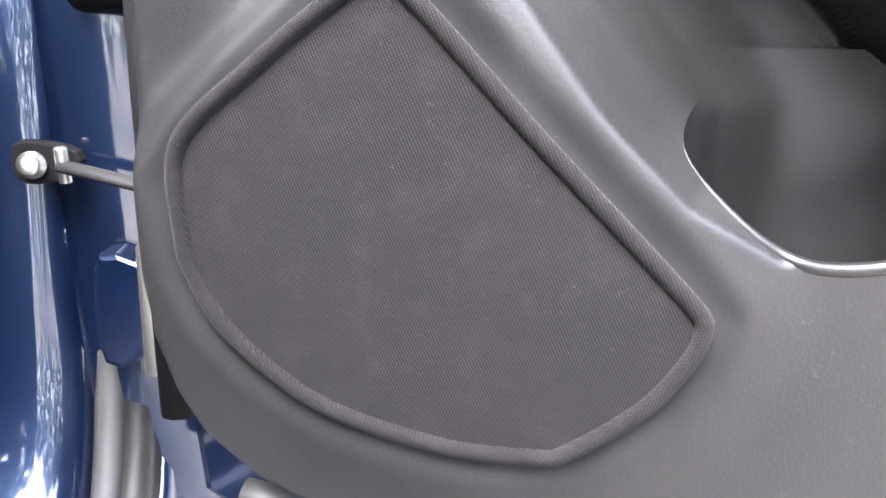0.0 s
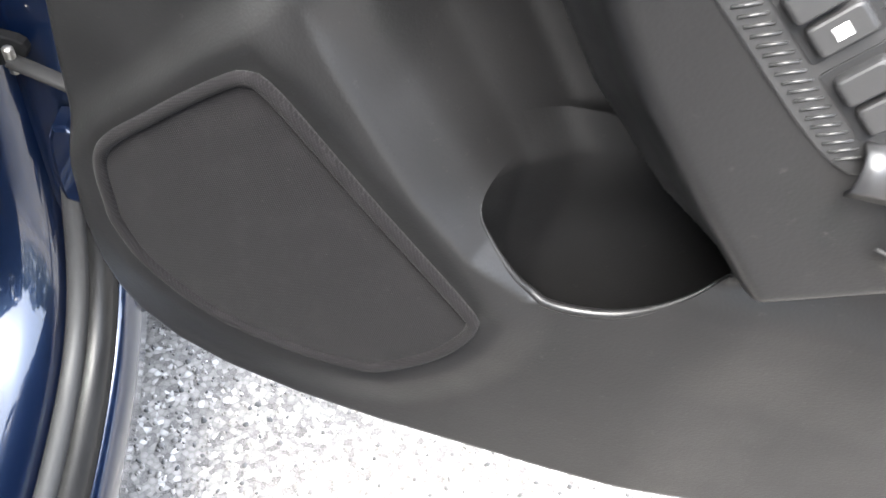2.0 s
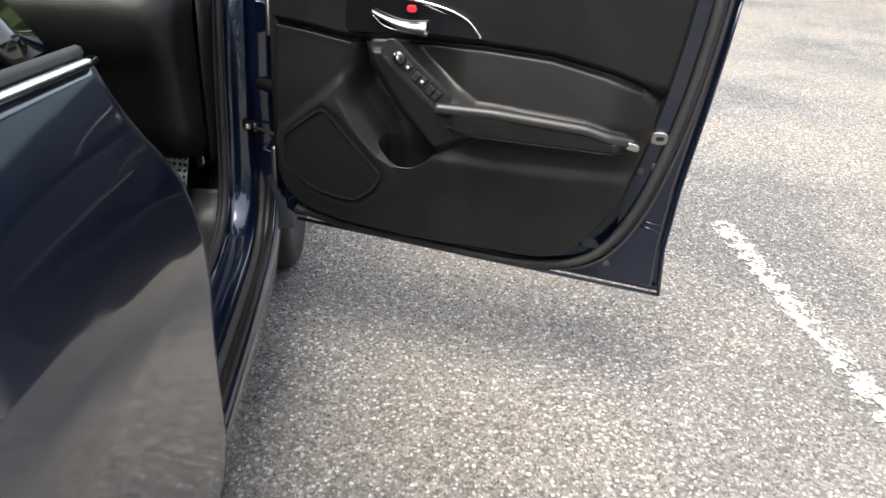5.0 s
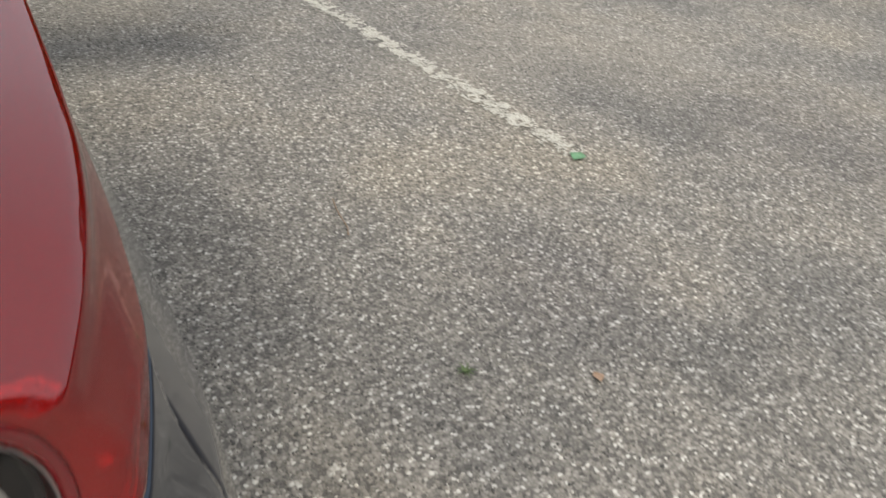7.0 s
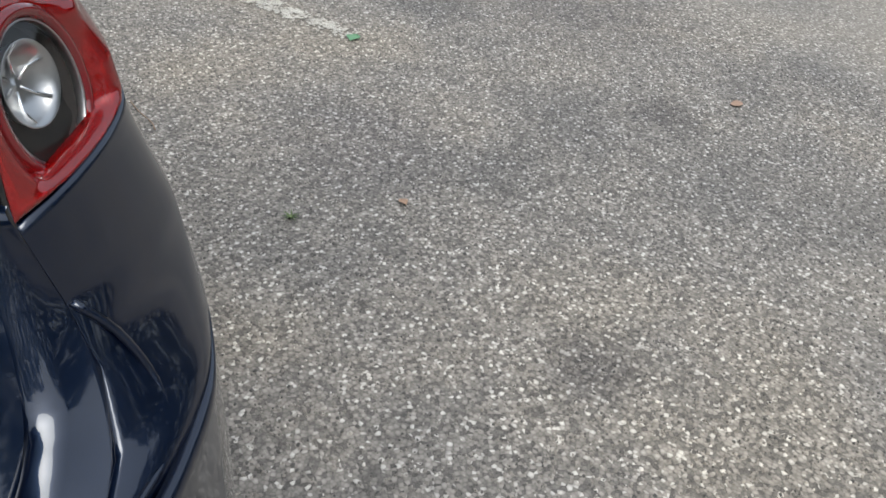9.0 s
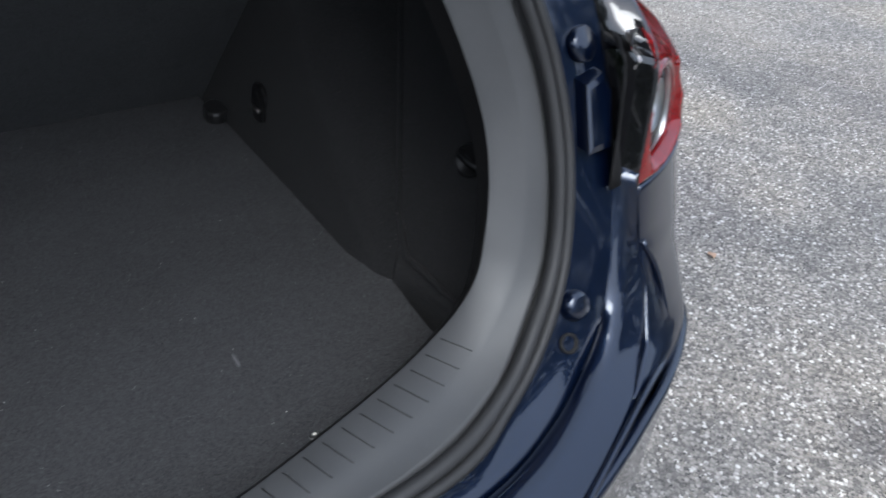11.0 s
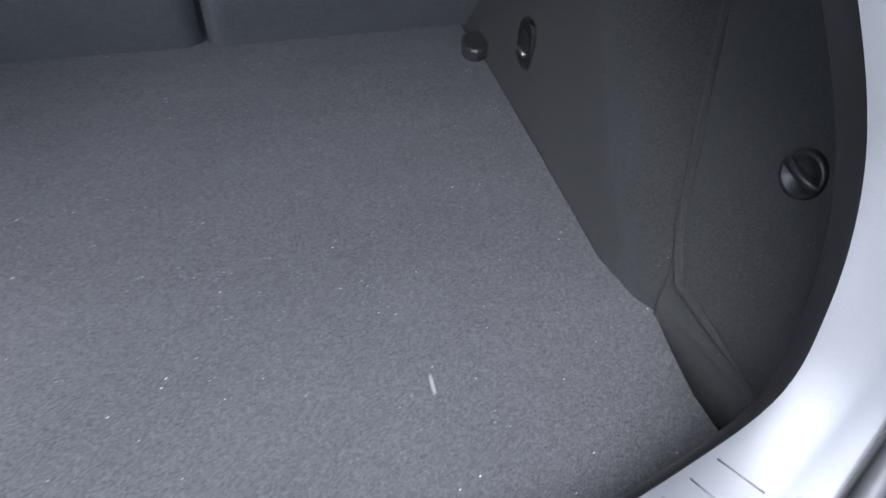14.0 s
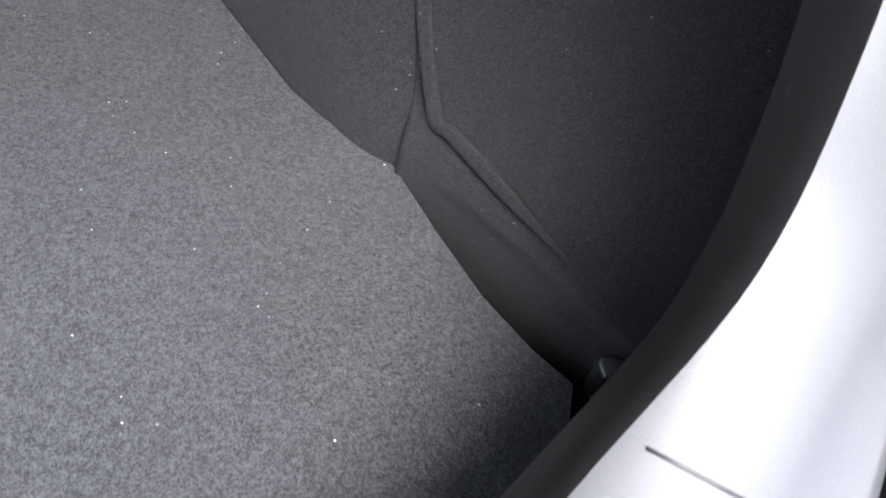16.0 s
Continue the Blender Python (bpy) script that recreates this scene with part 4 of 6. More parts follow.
build_lamp(True)


# ---- boot interior ----
def build_boot():
    fl = [(-0.373, 0.345), (-0.385, 0.45), (-0.405, 0.56), (-0.435, 0.75), (-0.46, 0.93), (-0.485, 1.02), (-0.455, 1.06), (-0.455, 1.20), (0.545, 1.20), (0.552, 1.06), (0.552, 0.85), (0.550, 0.636), (0.556, 0.603), (0.570, 0.585), (0.574, 0.555), (0.567, 0.50), (0.563, 0.45), (0.566, 0.41), (0.572, 0.385), (0.545, 0.36)]
    # front edge of the carpet follows the sill
    lip = [(p[0], p[1] + 0.012) for p in HALF["inner"][:58:6]][::-1]
    lip_left = [(2 * CX - x, y) for x, y in lip[::-1] if 2 * CX - x > -0.36]
    outline = np.array(fl + [p for p in lip if p[0] < 0.53] + lip_left[1:])
    bm = bmesh.new()
    vs = [bm.verts.new((x, y, FLOOR_Z)) for x, y in outline]
    f = bm.faces.new(vs)
    ret = bmesh.ops.extrude_face_region(bm, geom=[f])
    bmesh.ops.translate(bm, vec=(0, 0, -0.022), verts=[v for v in ret["geom"] if isinstance(v, bmesh.types.BMVert)])
    floor_panel = part("boot_floor_panel", bm, FELT, car, "grey felt boot floor with lint and specks", smooth=False)
    # bright scuff mark, eyelet and chips of grit on the carpet
    plate("scuff_mark", curve([(0.3345, 0.502), (0.337, 0.505), (0.3375, 0.517), (0.336, 0.527), (0.334, 0.514)], 14, True), FLOOR_Z + 0.0004, FLOOR_Z + 0.0012, material("scuff", (0.11, 0.11, 0.115), 0.9), floor_panel, "", 0.0004, "z")
    lathe("floor_eyelet", [(0.0055, 0), (0.0055, 0.0015), (0.0035, 0.002), (0.003, 0.0005), (0, 0.0005)], Matrix.Translation((0.361, 0.371, FLOOR_Z)), STEEL, floor_panel, "small metal eyelet", 16)
    # right wall: rounded wheel arch box, a ridge leaning forwards, and the recessed locker panel behind it; its shade
    # is in the felt's colour
    zs = np.r_[np.linspace(0.44, 0.60, 6), np.linspace(0.612, 0.70, 12), np.linspace(0.715, 1.05, 24)]
    foot, lean = np.array([0.594, 0.576]), np.array([0.55, 0.95])
    rows, prow = [], []
    for z in zs:
        up = max(z - 0.645, -0.03)
        r = foot + lean * np.array([min(up, 0.30) + 0.3 * max(up - 0.30, 0), min(up, 0.34)])
        xf = 0.556 + 0.14 * (z - FLOOR_Z) + 0.3 * max(z - 0.86, 0) ** 1.3
        corner = np.array([xf, r[1] + 0.034 + 0.05 * max(up, 0)])
        turn = corner + 0.55 * (r - corner)
        a = np.stack([np.full(30, xf), np.linspace(1.24, corner[1] + 0.045 + 0.06 * max(up, 0), 30)], 1)
        q = np.linspace(0, 1, 28)[1:, None]
        b = np.vstack([(1 - q) ** 2 * a[-1] + 2 * q * (1 - q) * corner + q * q * turn, turn + np.linspace(0, 1, 13)[1:, None] * (r - turn)])
        rows.append(np.hstack([np.vstack([a, b]), np.full((69, 1), z)]))
        e = np.array([min(0.612 + 0.30 * (z - FLOOR_Z), 0.662), 0.352 + 0.5 * max(z - 0.80, 0)])
        p0 = r
        m = 0.5 * (p0 + e) + np.array([0.010, -0.01])
        q = np.linspace(0, 1, 40)[:, None]
        pl = (1 - q) ** 2 * p0 + 2 * q * (1 - q) * m + q * q * e
        # foot of the panel, standing proud below the slanting ridge
        slant = 0.640 - 0.10 * (0.572 - pl[:, 1])
        pl[:, 0] -= 0.008 * sstep(0.010, -0.006, z - slant) * sstep(0.34, 0.40, pl[:, 1]) * sstep(0.575, 0.545, pl[:, 1])
        pl[:, 0] += 0.012 * sstep(0.622, 0.606, z) * sstep(0.560, 0.50, pl[:, 1])
        prow.append(np.hstack([pl, np.full((40, 1), z)]))
    wall = grid("boot_side_lining", np.array(rows), FELT_DARK, car, "felt side lining with a wheel arch bulge, darkened as shaded", 0.004, flip=True)
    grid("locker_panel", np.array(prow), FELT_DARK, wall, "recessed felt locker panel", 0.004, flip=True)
    top = [(0.594 + 0.55 * u - 0.002, 0.576 + 0.95 * u - 0.006, 0.645 + u) for u in np.linspace(0.32, 0.028, 14)]
    low = [(0.588 + 0.075 * u, 0.572 - u, 0.645 - 0.08 * u) for u in np.linspace(0.024, 0.150, 12)]
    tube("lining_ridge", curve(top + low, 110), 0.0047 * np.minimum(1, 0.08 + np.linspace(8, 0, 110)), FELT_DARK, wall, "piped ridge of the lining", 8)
    # left wall, the same lining seen from inside, its light put into a lighter felt colour
    planl = curve([(-0.47, 1.22), (-0.472, 1.08), (-0.49, 1.02), (-0.468, 0.93), (-0.445, 0.77), (-0.42, 0.62), (-0.402, 0.52), (-0.395, 0.44), (-0.40, 0.38), (-0.43, 0.33)], 90)
    P = np.zeros((len(zs), 90, 3))
    for i, z in enumerate(zs):
        lean = 0.10 * (z - FLOOR_Z) + 0.22 * max(z - 0.86, 0) ** 1.4
        step = 0.02 * sstep(0.66, 0.68, np.array(z)) * sstep(0.56, 0.46, planl[:, 1])
        P[i, :, 0], P[i, :, 1], P[i, :, 2] = planl[:, 0] - lean - step, planl[:, 1], z
    grid("boot_side_lining", P, FELT_LEFT_LIT, car, "grey felt side lining, lightened as if lit", 0.004)
    # turn-knob of the side locker
    m = facing((0.668, 0.535, 0.775), (-0.93, -0.25, 0.25))
    knob = lathe("locker_knob", [(0.022, -0.02), (0.022, 0.006), (0.0205, 0.009), (0.0175, 0.0095), (0.0155, 0.006), (0.0, 0.006)], m, PLASTIC, car, "black plastic turn-knob of the side locker", 28)
    a = m.to_3x3() @ Vector((0.974, -0.225, 0))
    n = m.to_3x3() @ Vector((0, 0, 1))
    b = n.cross(a)
    c = Vector((0.668, 0.535, 0.775)) + n * 0.0085
    P = []
    for i in range(9):
        t = (i - 4) / 4
        w = 0.0045
        h = 0.006 * (1 - t * t) ** 0.5 + 0.0006
        P.append([c + a * t * 0.0195 - b * w, c + a * t * 0.0195 - b * w * 0.7 + n * h, c + a * t * 0.0195 + b * w * 0.7 + n * h, c + a * t * 0.0195 + b * w])
    grid("knob_grip", np.array(P), PLASTIC, knob, "")
    # tie-down slot on the arch box, trim clip by the floor corner, bright clip in the rear corner
    o = curve([(0.925, 0.642), (0.925, 0.712), (0.966, 0.712), (0.966, 0.642)], 20, True)
    tie = plate("tie_down", o, 0.572, 0.564, PLASTIC, car, "black tie-down slot", 0.002, "x")
    plate("tie_down_recess", curve([(0.934, 0.655), (0.934, 0.70), (0.957, 0.70), (0.957, 0.655)], 16, True), 0.5645, 0.5632, DARK, tie, "", 0.0004, "x")
    tube("tie_down_bar", [(0.561, 0.934, 0.678), (0.561, 0.957, 0.678)], 0.0028, STEEL, tie, "")
    plate("floor_clip", curve([(0.525, 1.062), (0.545, 1.052), (0.566, 1.075), (0.556, 1.11), (0.53, 1.10)], 18, True), FLOOR_Z, FLOOR_Z + 0.02, PLASTIC_MID, car, "grey plastic hook at the floor corner", 0.005, "z")
    plate("corner_clip", curve([(0.590, 0.380), (0.602, 0.372), (0.609, 0.381), (0.597, 0.390)], 12, True), 0.585, 0.606, STEEL, car, "bright metal clip in the corner", 0.002, "z")
    # seat backs, split 60 to 40
    for x0, x1 in ((-0.60, 0.163), (0.171, 0.66)):
        P = np.zeros((26, 30, 3))
        for i, z in enumerate(np.linspace(0.58, 1.16, 26)):
            for j, x in enumerate(np.linspace(x0, x1, 30)):
                e = min(x - x0, x1 - x)
                rnd = 0.012 * (1 - float(sstep(0, 0.012, np.array(e)))) ** 2
                P[i, j] = (x, 1.135 - 0.68 * (z - 0.65) + rnd + 0.002 * math.sin(9 * x + 4 * z), z)
        grid("rear_seat_back", P, FELT_PALE, car, "felt-covered back of the folding rear seat", 0.10, flip=False, offset=1.0)
    # under-floor tray, so that the gap beside the carpet is dark and closed
    P = np.array([[(-0.62, 0.24, 0.50), (0.70, 0.24, 0.50)], [(-0.62, 1.3, 0.50), (0.70, 1.3, 0.50)]])
    grid("boot_tub", P, DARK, car, "", 0.01)
    # lining under the sill and behind the pillars
    h = HALF["inner"][:50]
    for mirror in (False, True):
        a = (mirrored(h) if mirror else h) + np.array([0, 0.010, -0.027])
        b = a.copy()
        b[:, 0] += (-1 if mirror else 1) * 0.06 * np.linspace(0, 1, len(b)) ** 2
        b[:, 2] = 0.52
        grid("sill_lining", np.stack([a, b]), MATTE, car, "", 0.004)


build_boot()


# ---- shell of the cabin: roof, glass, bonnet, tailgate ----
def sheet(name, rows, mat, label="", thick=0.02, n=24):
    """A crowned sheet across the car: rows of (y, z, half width, crown)."""
    r = curve(rows, 40)
    t = np.linspace(-1, 1, n)
    P = np.stack([np.stack([CX + q[2] * t, np.full(n, q[0]), q[1] - q[3] * t ** 2], 1) for q in r])
    ob = grid(name, P, mat, car, label, thick)
    return ob


sheet("roof", [(0.62, 1.445, 0.53, 0.03), (1.2, 1.47, 0.56, 0.04), (1.9, 1.455, 0.56, 0.04), (2.35, 1.41, 0.55, 0.04)], PAINT, "dark blue roof", 0.03)
w = sheet("windscreen", [(2.35, 1.405, 0.55, 0.04), (2.8, 1.24, 0.62, 0.03), (3.25, 1.03, 0.68, 0.02)], GLASS, "windscreen", 0.005)
w.visible_shadow = False
sheet("bonnet", [(3.25, 1.02, 0.74, 0.05), (3.7, 0.96, 0.76, 0.06), (4.1, 0.86, 0.74, 0.07), (4.32, 0.72, 0.70, 0.06), (4.38, 0.5, 0.74, 0.0), (4.36, 0.25, 0.74, 0.0)], PAINT, "dark blue bonnet and nose", 0.02)
sheet("floor_pan", [(0.2, 0.30, 0.50, 0.0), (0.45, 0.30, 0.66, 0.0), (1.5, 0.27, 0.82, 0.0), (3.0, 0.27, 0.82, 0.0), (4.2, 0.27, 0.7, 0.0)], DARK, "", 0.03)
for sx in (1, -1):
    X = lambda x: CX + sx * x
    P = np.array([[(X(0.55), 2.36, 1.38), (X(0.55), 2.28, 1.38)], [(X(0.66), 2.75, 1.20), (X(0.66), 2.67, 1.20)], [(X(0.76), 3.12, 1.02), (X(0.76), 3.02, 1.02)]])
    grid("windscreen_pillar", P, PAINT, car, "", 0.05)
    P = np.array([[(X(0.56), 0.66, 1.42), (X(0.56), 1.5, 1.435), (X(0.56), 2.36, 1.385)], [(X(0.60), 0.62, 1.36), (X(0.60), 1.5, 1.385), (X(0.60), 2.40, 1.345)]])
    grid("roof_rail", P, PAINT, car, "", 0.03)
    P = np.array([[(X(0.74), 0.62, 1.07), (X(0.60), 0.63, 1.36)], [(X(0.80), 1.04, 1.08), (X(0.60), 1.10, 1.385)]])
    g = grid("quarter_glass", P, GLASS, car, "", 0.006)
    g.visible_shadow = False
    P = np.array([[(X(0.63), 0.44, 1.04), (X(0.675), 0.60, 1.065)], [(X(0.56), 0.60, 1.36), (X(0.62), 0.70, 1.37)]])
    grid("rear_pillar_skin", P, GLOSS_BLACK, car, "", 0.01)
    P = np.array([[(X(0.72), 2.10, 0.30), (X(0.72), 1.93, 0.30)], [(X(0.73), 2.07, 0.85), (X(0.73), 1.88, 0.85)], [(X(0.70), 1.82, 1.08), (X(0.70), 1.66, 1.08)], [(X(0.56), 1.74, 1.39), (X(0.56), 1.62, 1.39)]])
    grid("centre_pillar", P, DARK, car, "dark centre pillar trim", 0.07)
# glass and inner lining of the far side
P = np.array([[(2 * CX - 0.86, 1.1, 1.08), (2 * CX - 0.66, 1.2, 1.38)], [(2 * CX - 0.86, 2.95, 1.05), (2 * CX - 0.62, 2.35, 1.37)]])
g = grid("far_side_glass", P, GLASS, car, "", 0.006)
g.visible_shadow = False
P = np.array([[(-0.70, 1.2, 0.30), (-0.70, 3.2, 0.30)], [(-0.72, 1.2, 0.7), (-0.72, 3.2, 0.7)], [(-0.76, 1.2, 1.05), (-0.76, 3.2, 1.05)]])
grid("far_door_lining", P, DARK, car, "", 0.01)
P = np.array([[(-0.70, 3.32, 0.28), (0.74, 3.32, 0.28)], [(-0.72, 3.30, 1.0), (0.80, 3.30, 1.0)]])
grid("bulkhead", P, DARK, car, "", 0.02)
# front seat, only its side seen through the opening
for x in (0.42, -0.32):
    P = []
    for i, (y, z, hw) in enumerate([(2.30, 0.42, 0.24), (2.32, 0.55, 0.25), (2.20, 0.62, 0.25), (1.95, 0.58, 0.25), (1.80, 0.62, 0.25), (1.68, 0.95, 0.22), (1.60, 1.18, 0.14), (1.52, 1.16, 0.14), (1.55, 0.60, 0.24), (1.75, 0.42, 0.24)]):
        P.append([(x - hw, y, z - 0.02), (x - hw * 0.7, y, z), (x, y, z - 0.012), (x + hw * 0.7, y, z), (x + hw, y, z - 0.02)])
    grid("front_seat", np.array(P), DARK, car, "black cloth front seat", 0.02)


def build_tailgate():
    """The raised tailgate, hinged at the roof's rear edge."""
    hy, hz = 0.62, 1.43
    d = np.array([-math.cos(radians(38)), math.sin(radians(38))])
    n = np.array([d[1], -d[0]])
    rows_in, rows_out = [], []
    for t, hw, depth in ((0.0, 0.50, 0.04), (0.12, 0.56, 0.07), (0.40, 0.62, 0.09), (0.55, 0.66, 0.13), (0.75, 0.64, 0.17), (0.95, 0.60, 0.15), (1.02, 0.56, 0.10)):
        p = np.array([hy, hz]) + d * t * 0.95
        for rows, off in ((rows_in, 0.0), (rows_out, depth * 0.8)):
            q = p + n * -1 * 0 + np.array([0.0, off])
            rows.append([(CX + hw * s, q[0] - 0.03 * (1 - s * s) * (off > 0), q[1] - 0.02 * s * s * (off > 0)) for s in np.linspace(-1, 1, 17)])
    gate = grid("tailgate", np.array(rows_out), PAINT, car, "raised dark blue tailgate", 0.015)
    grid("tailgate_lining", np.array(rows_in), PLASTIC, gate, "black inner lining")
    for k in (0, -1):
        a, b = np.array(rows_in)[:, k], np.array(rows_out)[:, k]
        grid("tailgate_edge", np.stack([a, b]), PAINT, gate, "", 0.003)
    a, b = np.array(rows_in)[-1], np.array(rows_out)[-1]
    grid("tailgate_edge", np.stack([a, b]), PAINT, gate, "", 0.003)
    for sx in (1, -1):
        x = CX + sx * 0.60
        a, b = Vector((x, 0.46, 1.10)), Vector((x - sx * 0.02, 0.30, 1.68))
        strut = tube("gas_strut", [a, a.lerp(b, 0.6)], 0.009, PLASTIC, gate, "black gas strut", 10)
        tube("strut_rod", [a.lerp(b, 0.55), b], 0.004, STEEL, strut, "steel strut rod", 8)


build_tailgate()


# ---- door aperture: pillar foot, sill, kick panel ----
def build_aperture():
    path = curve([(3.06, 1.12), (3.005, 0.92), (2.978, 0.75), (2.965, 0.60), (2.945, 0.49), (2.90, 0.42), (2.82, 0.385), (2.70, 0.372), (2.45, 0.366), (2.10, 0.366)], 120)
    tan = np.gradient(path, axis=0)
    tan /= np.linalg.norm(tan, axis=1)[:, None]
    nor = np.stack([-tan[:, 1], tan[:, 0]], 1)      # away from the opening: forwards on the pillar, down on the sill
    pill = sstep(0.40, 0.62, path[:, 1])

    def run(x, off):
        return np.stack([np.full(120, x) if np.isscalar(x) else x, path[:, 0] + nor[:, 0] * off, path[:, 1] + nor[:, 1] * off], 1)

    prof = [(0.782, 0.0), (0.786, 0.010), (0.800, 0.012), (0.825, 0.014), (0.842, 0.020), (0.852, 0.034), (0.856, 0.05)]
    grid("door_frame", np.stack([run(x, o) for x, o in prof]), PAINT, car, "dark blue painted door frame and sill", 0.004, flip=False)
    wide = 0.856 + 0.04 * pill
    grid("door_frame_outer", np.stack([run(wide - 0.04 * pill, 0.05), run(wide, 0.055 + 0.01 * pill), run(wide + 0.012, 0.075)]), PAINT, car, "", 0.004)
    sill = slice(44, 120)
    grid("sill_strip", np.stack([run(x, o)[sill] for x, o in ((0.858, 0.036), (0.862, 0.030), (0.868, 0.030), (0.872, 0.036))]), RUBBER, car, "black rubber sill strip", 0.004)
    grid("sill_moulding", np.stack([run(x, o)[sill] for x, o in ((0.872, 0.046), (0.874, 0.036), (0.887, 0.040), (0.893, 0.050))]), PLASTIC, car, "black sill moulding", 0.004)
    grid("sill_skirt", np.stack([run(x, o)[sill] for x, o in ((0.893, 0.052), (0.900, 0.058), (0.904, 0.080), (0.902, 0.13), (0.87, 0.18))]), PAINT, car, "", 0.004)
    # rocker under both doors
    y = np.linspace(1.62, 2.98, 30)
    P = np.stack([flank(arc_at_y(y), np.full(30, z)) for z in (0.16, 0.20, 0.24, 0.30)]) - np.array([0.03, 0, 0])
    grid("rocker_panel", P, PAINT, car, "", 0.01)
    # rounded face of the hinge pillar, seen in the gap behind the door's front edge
    zs = np.linspace(0.36, 1.08, 40)
    ang = np.linspace(0.0, 1.25, 14)
    P = np.array([[(0.852 + 0.085 * math.sin(a) + 0.012 * math.sin(6 * z), 2.985 + 0.030 * (1 - math.cos(a)) + 0.10 * max(z - 0.75, 0) + 0.006 * math.cos(9 * z), z) for a in ang] for z in zs])
    grid("hinge_pillar", P, PAINT, car, "dark blue hinge pillar", 0.004)
    # seal and inner trim
    for x, o, r in ((0.776, -0.008, 0.010), (0.764, -0.006, 0.006)):
        tube("door_seal", run(x, o)[:118], r, RUBBER, car, "black rubber door seal", 8)
    grid("sill_trim", np.stack([run(x, o)[50:] for x, o in ((0.768, -0.002), (0.755, -0.010), (0.70, -0.006), (0.675, 0.02), (0.665, 0.08))]), PLASTIC_SOFT, car, "grey plastic sill trim", 0.004)
    kick = grid("kick_panel", np.stack([run(x, o)[10:80] for x, o in ((0.768, -0.004), (0.752, 0.006), (0.72, 0.06), (0.70, 0.16), (0.695, 0.30))]), PLASTIC_SOFT, car, "grey kick panel", 0.004)
    lathe("panel_clip", [(0.020, -0.002), (0.020, 0.004), (0.017, 0.006), (0.012, 0.003), (0.0, 0.003)], facing((0.700, 3.02, 0.535), (-0.8, -0.6, 0.1)), SATIN, kick, "round metal-look clip", 20)
    P = np.array([[(-0.6, 2.3, 0.33), (0.70, 2.3, 0.33)], [(-0.6, 3.1, 0.32), (0.70, 3.1, 0.32)], [(-0.6, 3.3, 0.50), (0.70, 3.3, 0.50)]])
    grid("cabin_carpet", P, FELT_DARK, car, "dark carpet in the footwell", 0.006)
    # foot rest with round studs
    base = pose(0.628, 3.06, 0.49, 68, 0, -14)
    rest = plate("foot_rest", [(-0.032, -0.115), (0.032, -0.115), (0.034, 0.11), (-0.034, 0.11)], 0.0, 0.012, SATIN, car, "metal foot rest with dark round studs", 0.002, "z")
    rest.matrix_basis = base
    for i in range(4):
        for j in range(13):
            lathe("stud", [(0.0048, 0.011), (0.0048, 0.0135), (0.003, 0.0145), (0, 0.0145)], Matrix.Translation((-0.0235 + i * 0.0157, -0.1 + j * 0.0165, 0)), RUBBER, rest, "", 8)
    # dashboard end with vent, small switch bank and a paper label
    rows = []
    for x in np.linspace(-0.66, 0.752, 30):
        e = float(sstep(0.752, 0.70, np.array(x)))
        rows.append([(x, 2.86 + 0.05 * (1 - e), 0.60), (x, 2.80 + 0.06 * (1 - e), 0.70), (x, 2.79 + 0.07 * (1 - e), 0.84), (x, 2.77 + 0.08 * (1 - e), 0.86), (x, 2.74 + 0.10 * (1 - e), 0.95), (x, 2.80 + 0.08 * (1 - e), 1.02), (x, 2.95, 1.055), (x, 3.28, 1.02)])
    dash = grid("dashboard", np.array(rows), PLASTIC, car, "black dashboard", 0.01)
    P = np.array([[(0.752, 2.90, 0.58), (0.752, 3.25, 0.58)], [(0.756, 2.86, 0.84), (0.756, 3.25, 0.84)], [(0.756, 2.86, 1.0), (0.756, 3.25, 1.0)], [(0.752, 3.0, 1.05), (0.752, 3.25, 1.04)]])
    grid("dashboard_end", P, PLASTIC, dash, "", 0.006)
    lab = plate("paper_label", [(0.722, 0.868), (0.748, 0.868), (0.748, 0.92), (0.722, 0.92)], 2.846, 2.8445, WHITE_MARK, dash, "white and blue paper label", 0.0002)
    plate("label_band", [(0.723, 0.900), (0.747, 0.900), (0.747, 0.919), (0.723, 0.919)], 2.8445, 2.844, BLUE_MARK, lab, "", 0.0001)
    for k in range(3):
        plate("label_bar", [(0.725, 0.873 + k * 0.008), (0.745, 0.873 + k * 0.008), (0.745, 0.876 + k * 0.008), (0.725, 0.876 + k * 0.008)], 2.8445, 2.844, RED_MARK if k == 1 else DARK, lab, "", 0.0001)
    bank = plate("switch_bank", [(0.60, 0.893), (0.68, 0.893), (0.68, 0.915), (0.60, 0.915)], 2.775, 2.763, GLOSS_BLACK, dash, "small black switch bank", 0.002)
    for x in (0.612, 0.668):
        plate("switch_mark", [(x - 0.004, 0.901), (x + 0.004, 0.901), (x + 0.004, 0.909), (x - 0.004, 0.909)], 2.7632, 2.7624, WHITE_MARK, bank, "", 0.0002)
    tube("vent_frame", curve([(0.60, 2.775, 0.955), (0.66, 2.775, 0.965), (0.70, 2.79, 0.985), (0.705, 2.80, 1.0)], 20), 0.004, SATIN, dash, "satin vent frame")
    # check strap from the pillar to the door
    brk = plate("strap_bracket", curve([(0.827, 0.643), (0.825, 0.664), (0.838, 0.667), (0.862, 0.662), (0.864, 0.650), (0.846, 0.641)], 20, True), 2.978, 2.968, MATTE, car, "check strap bracket", 0.002)
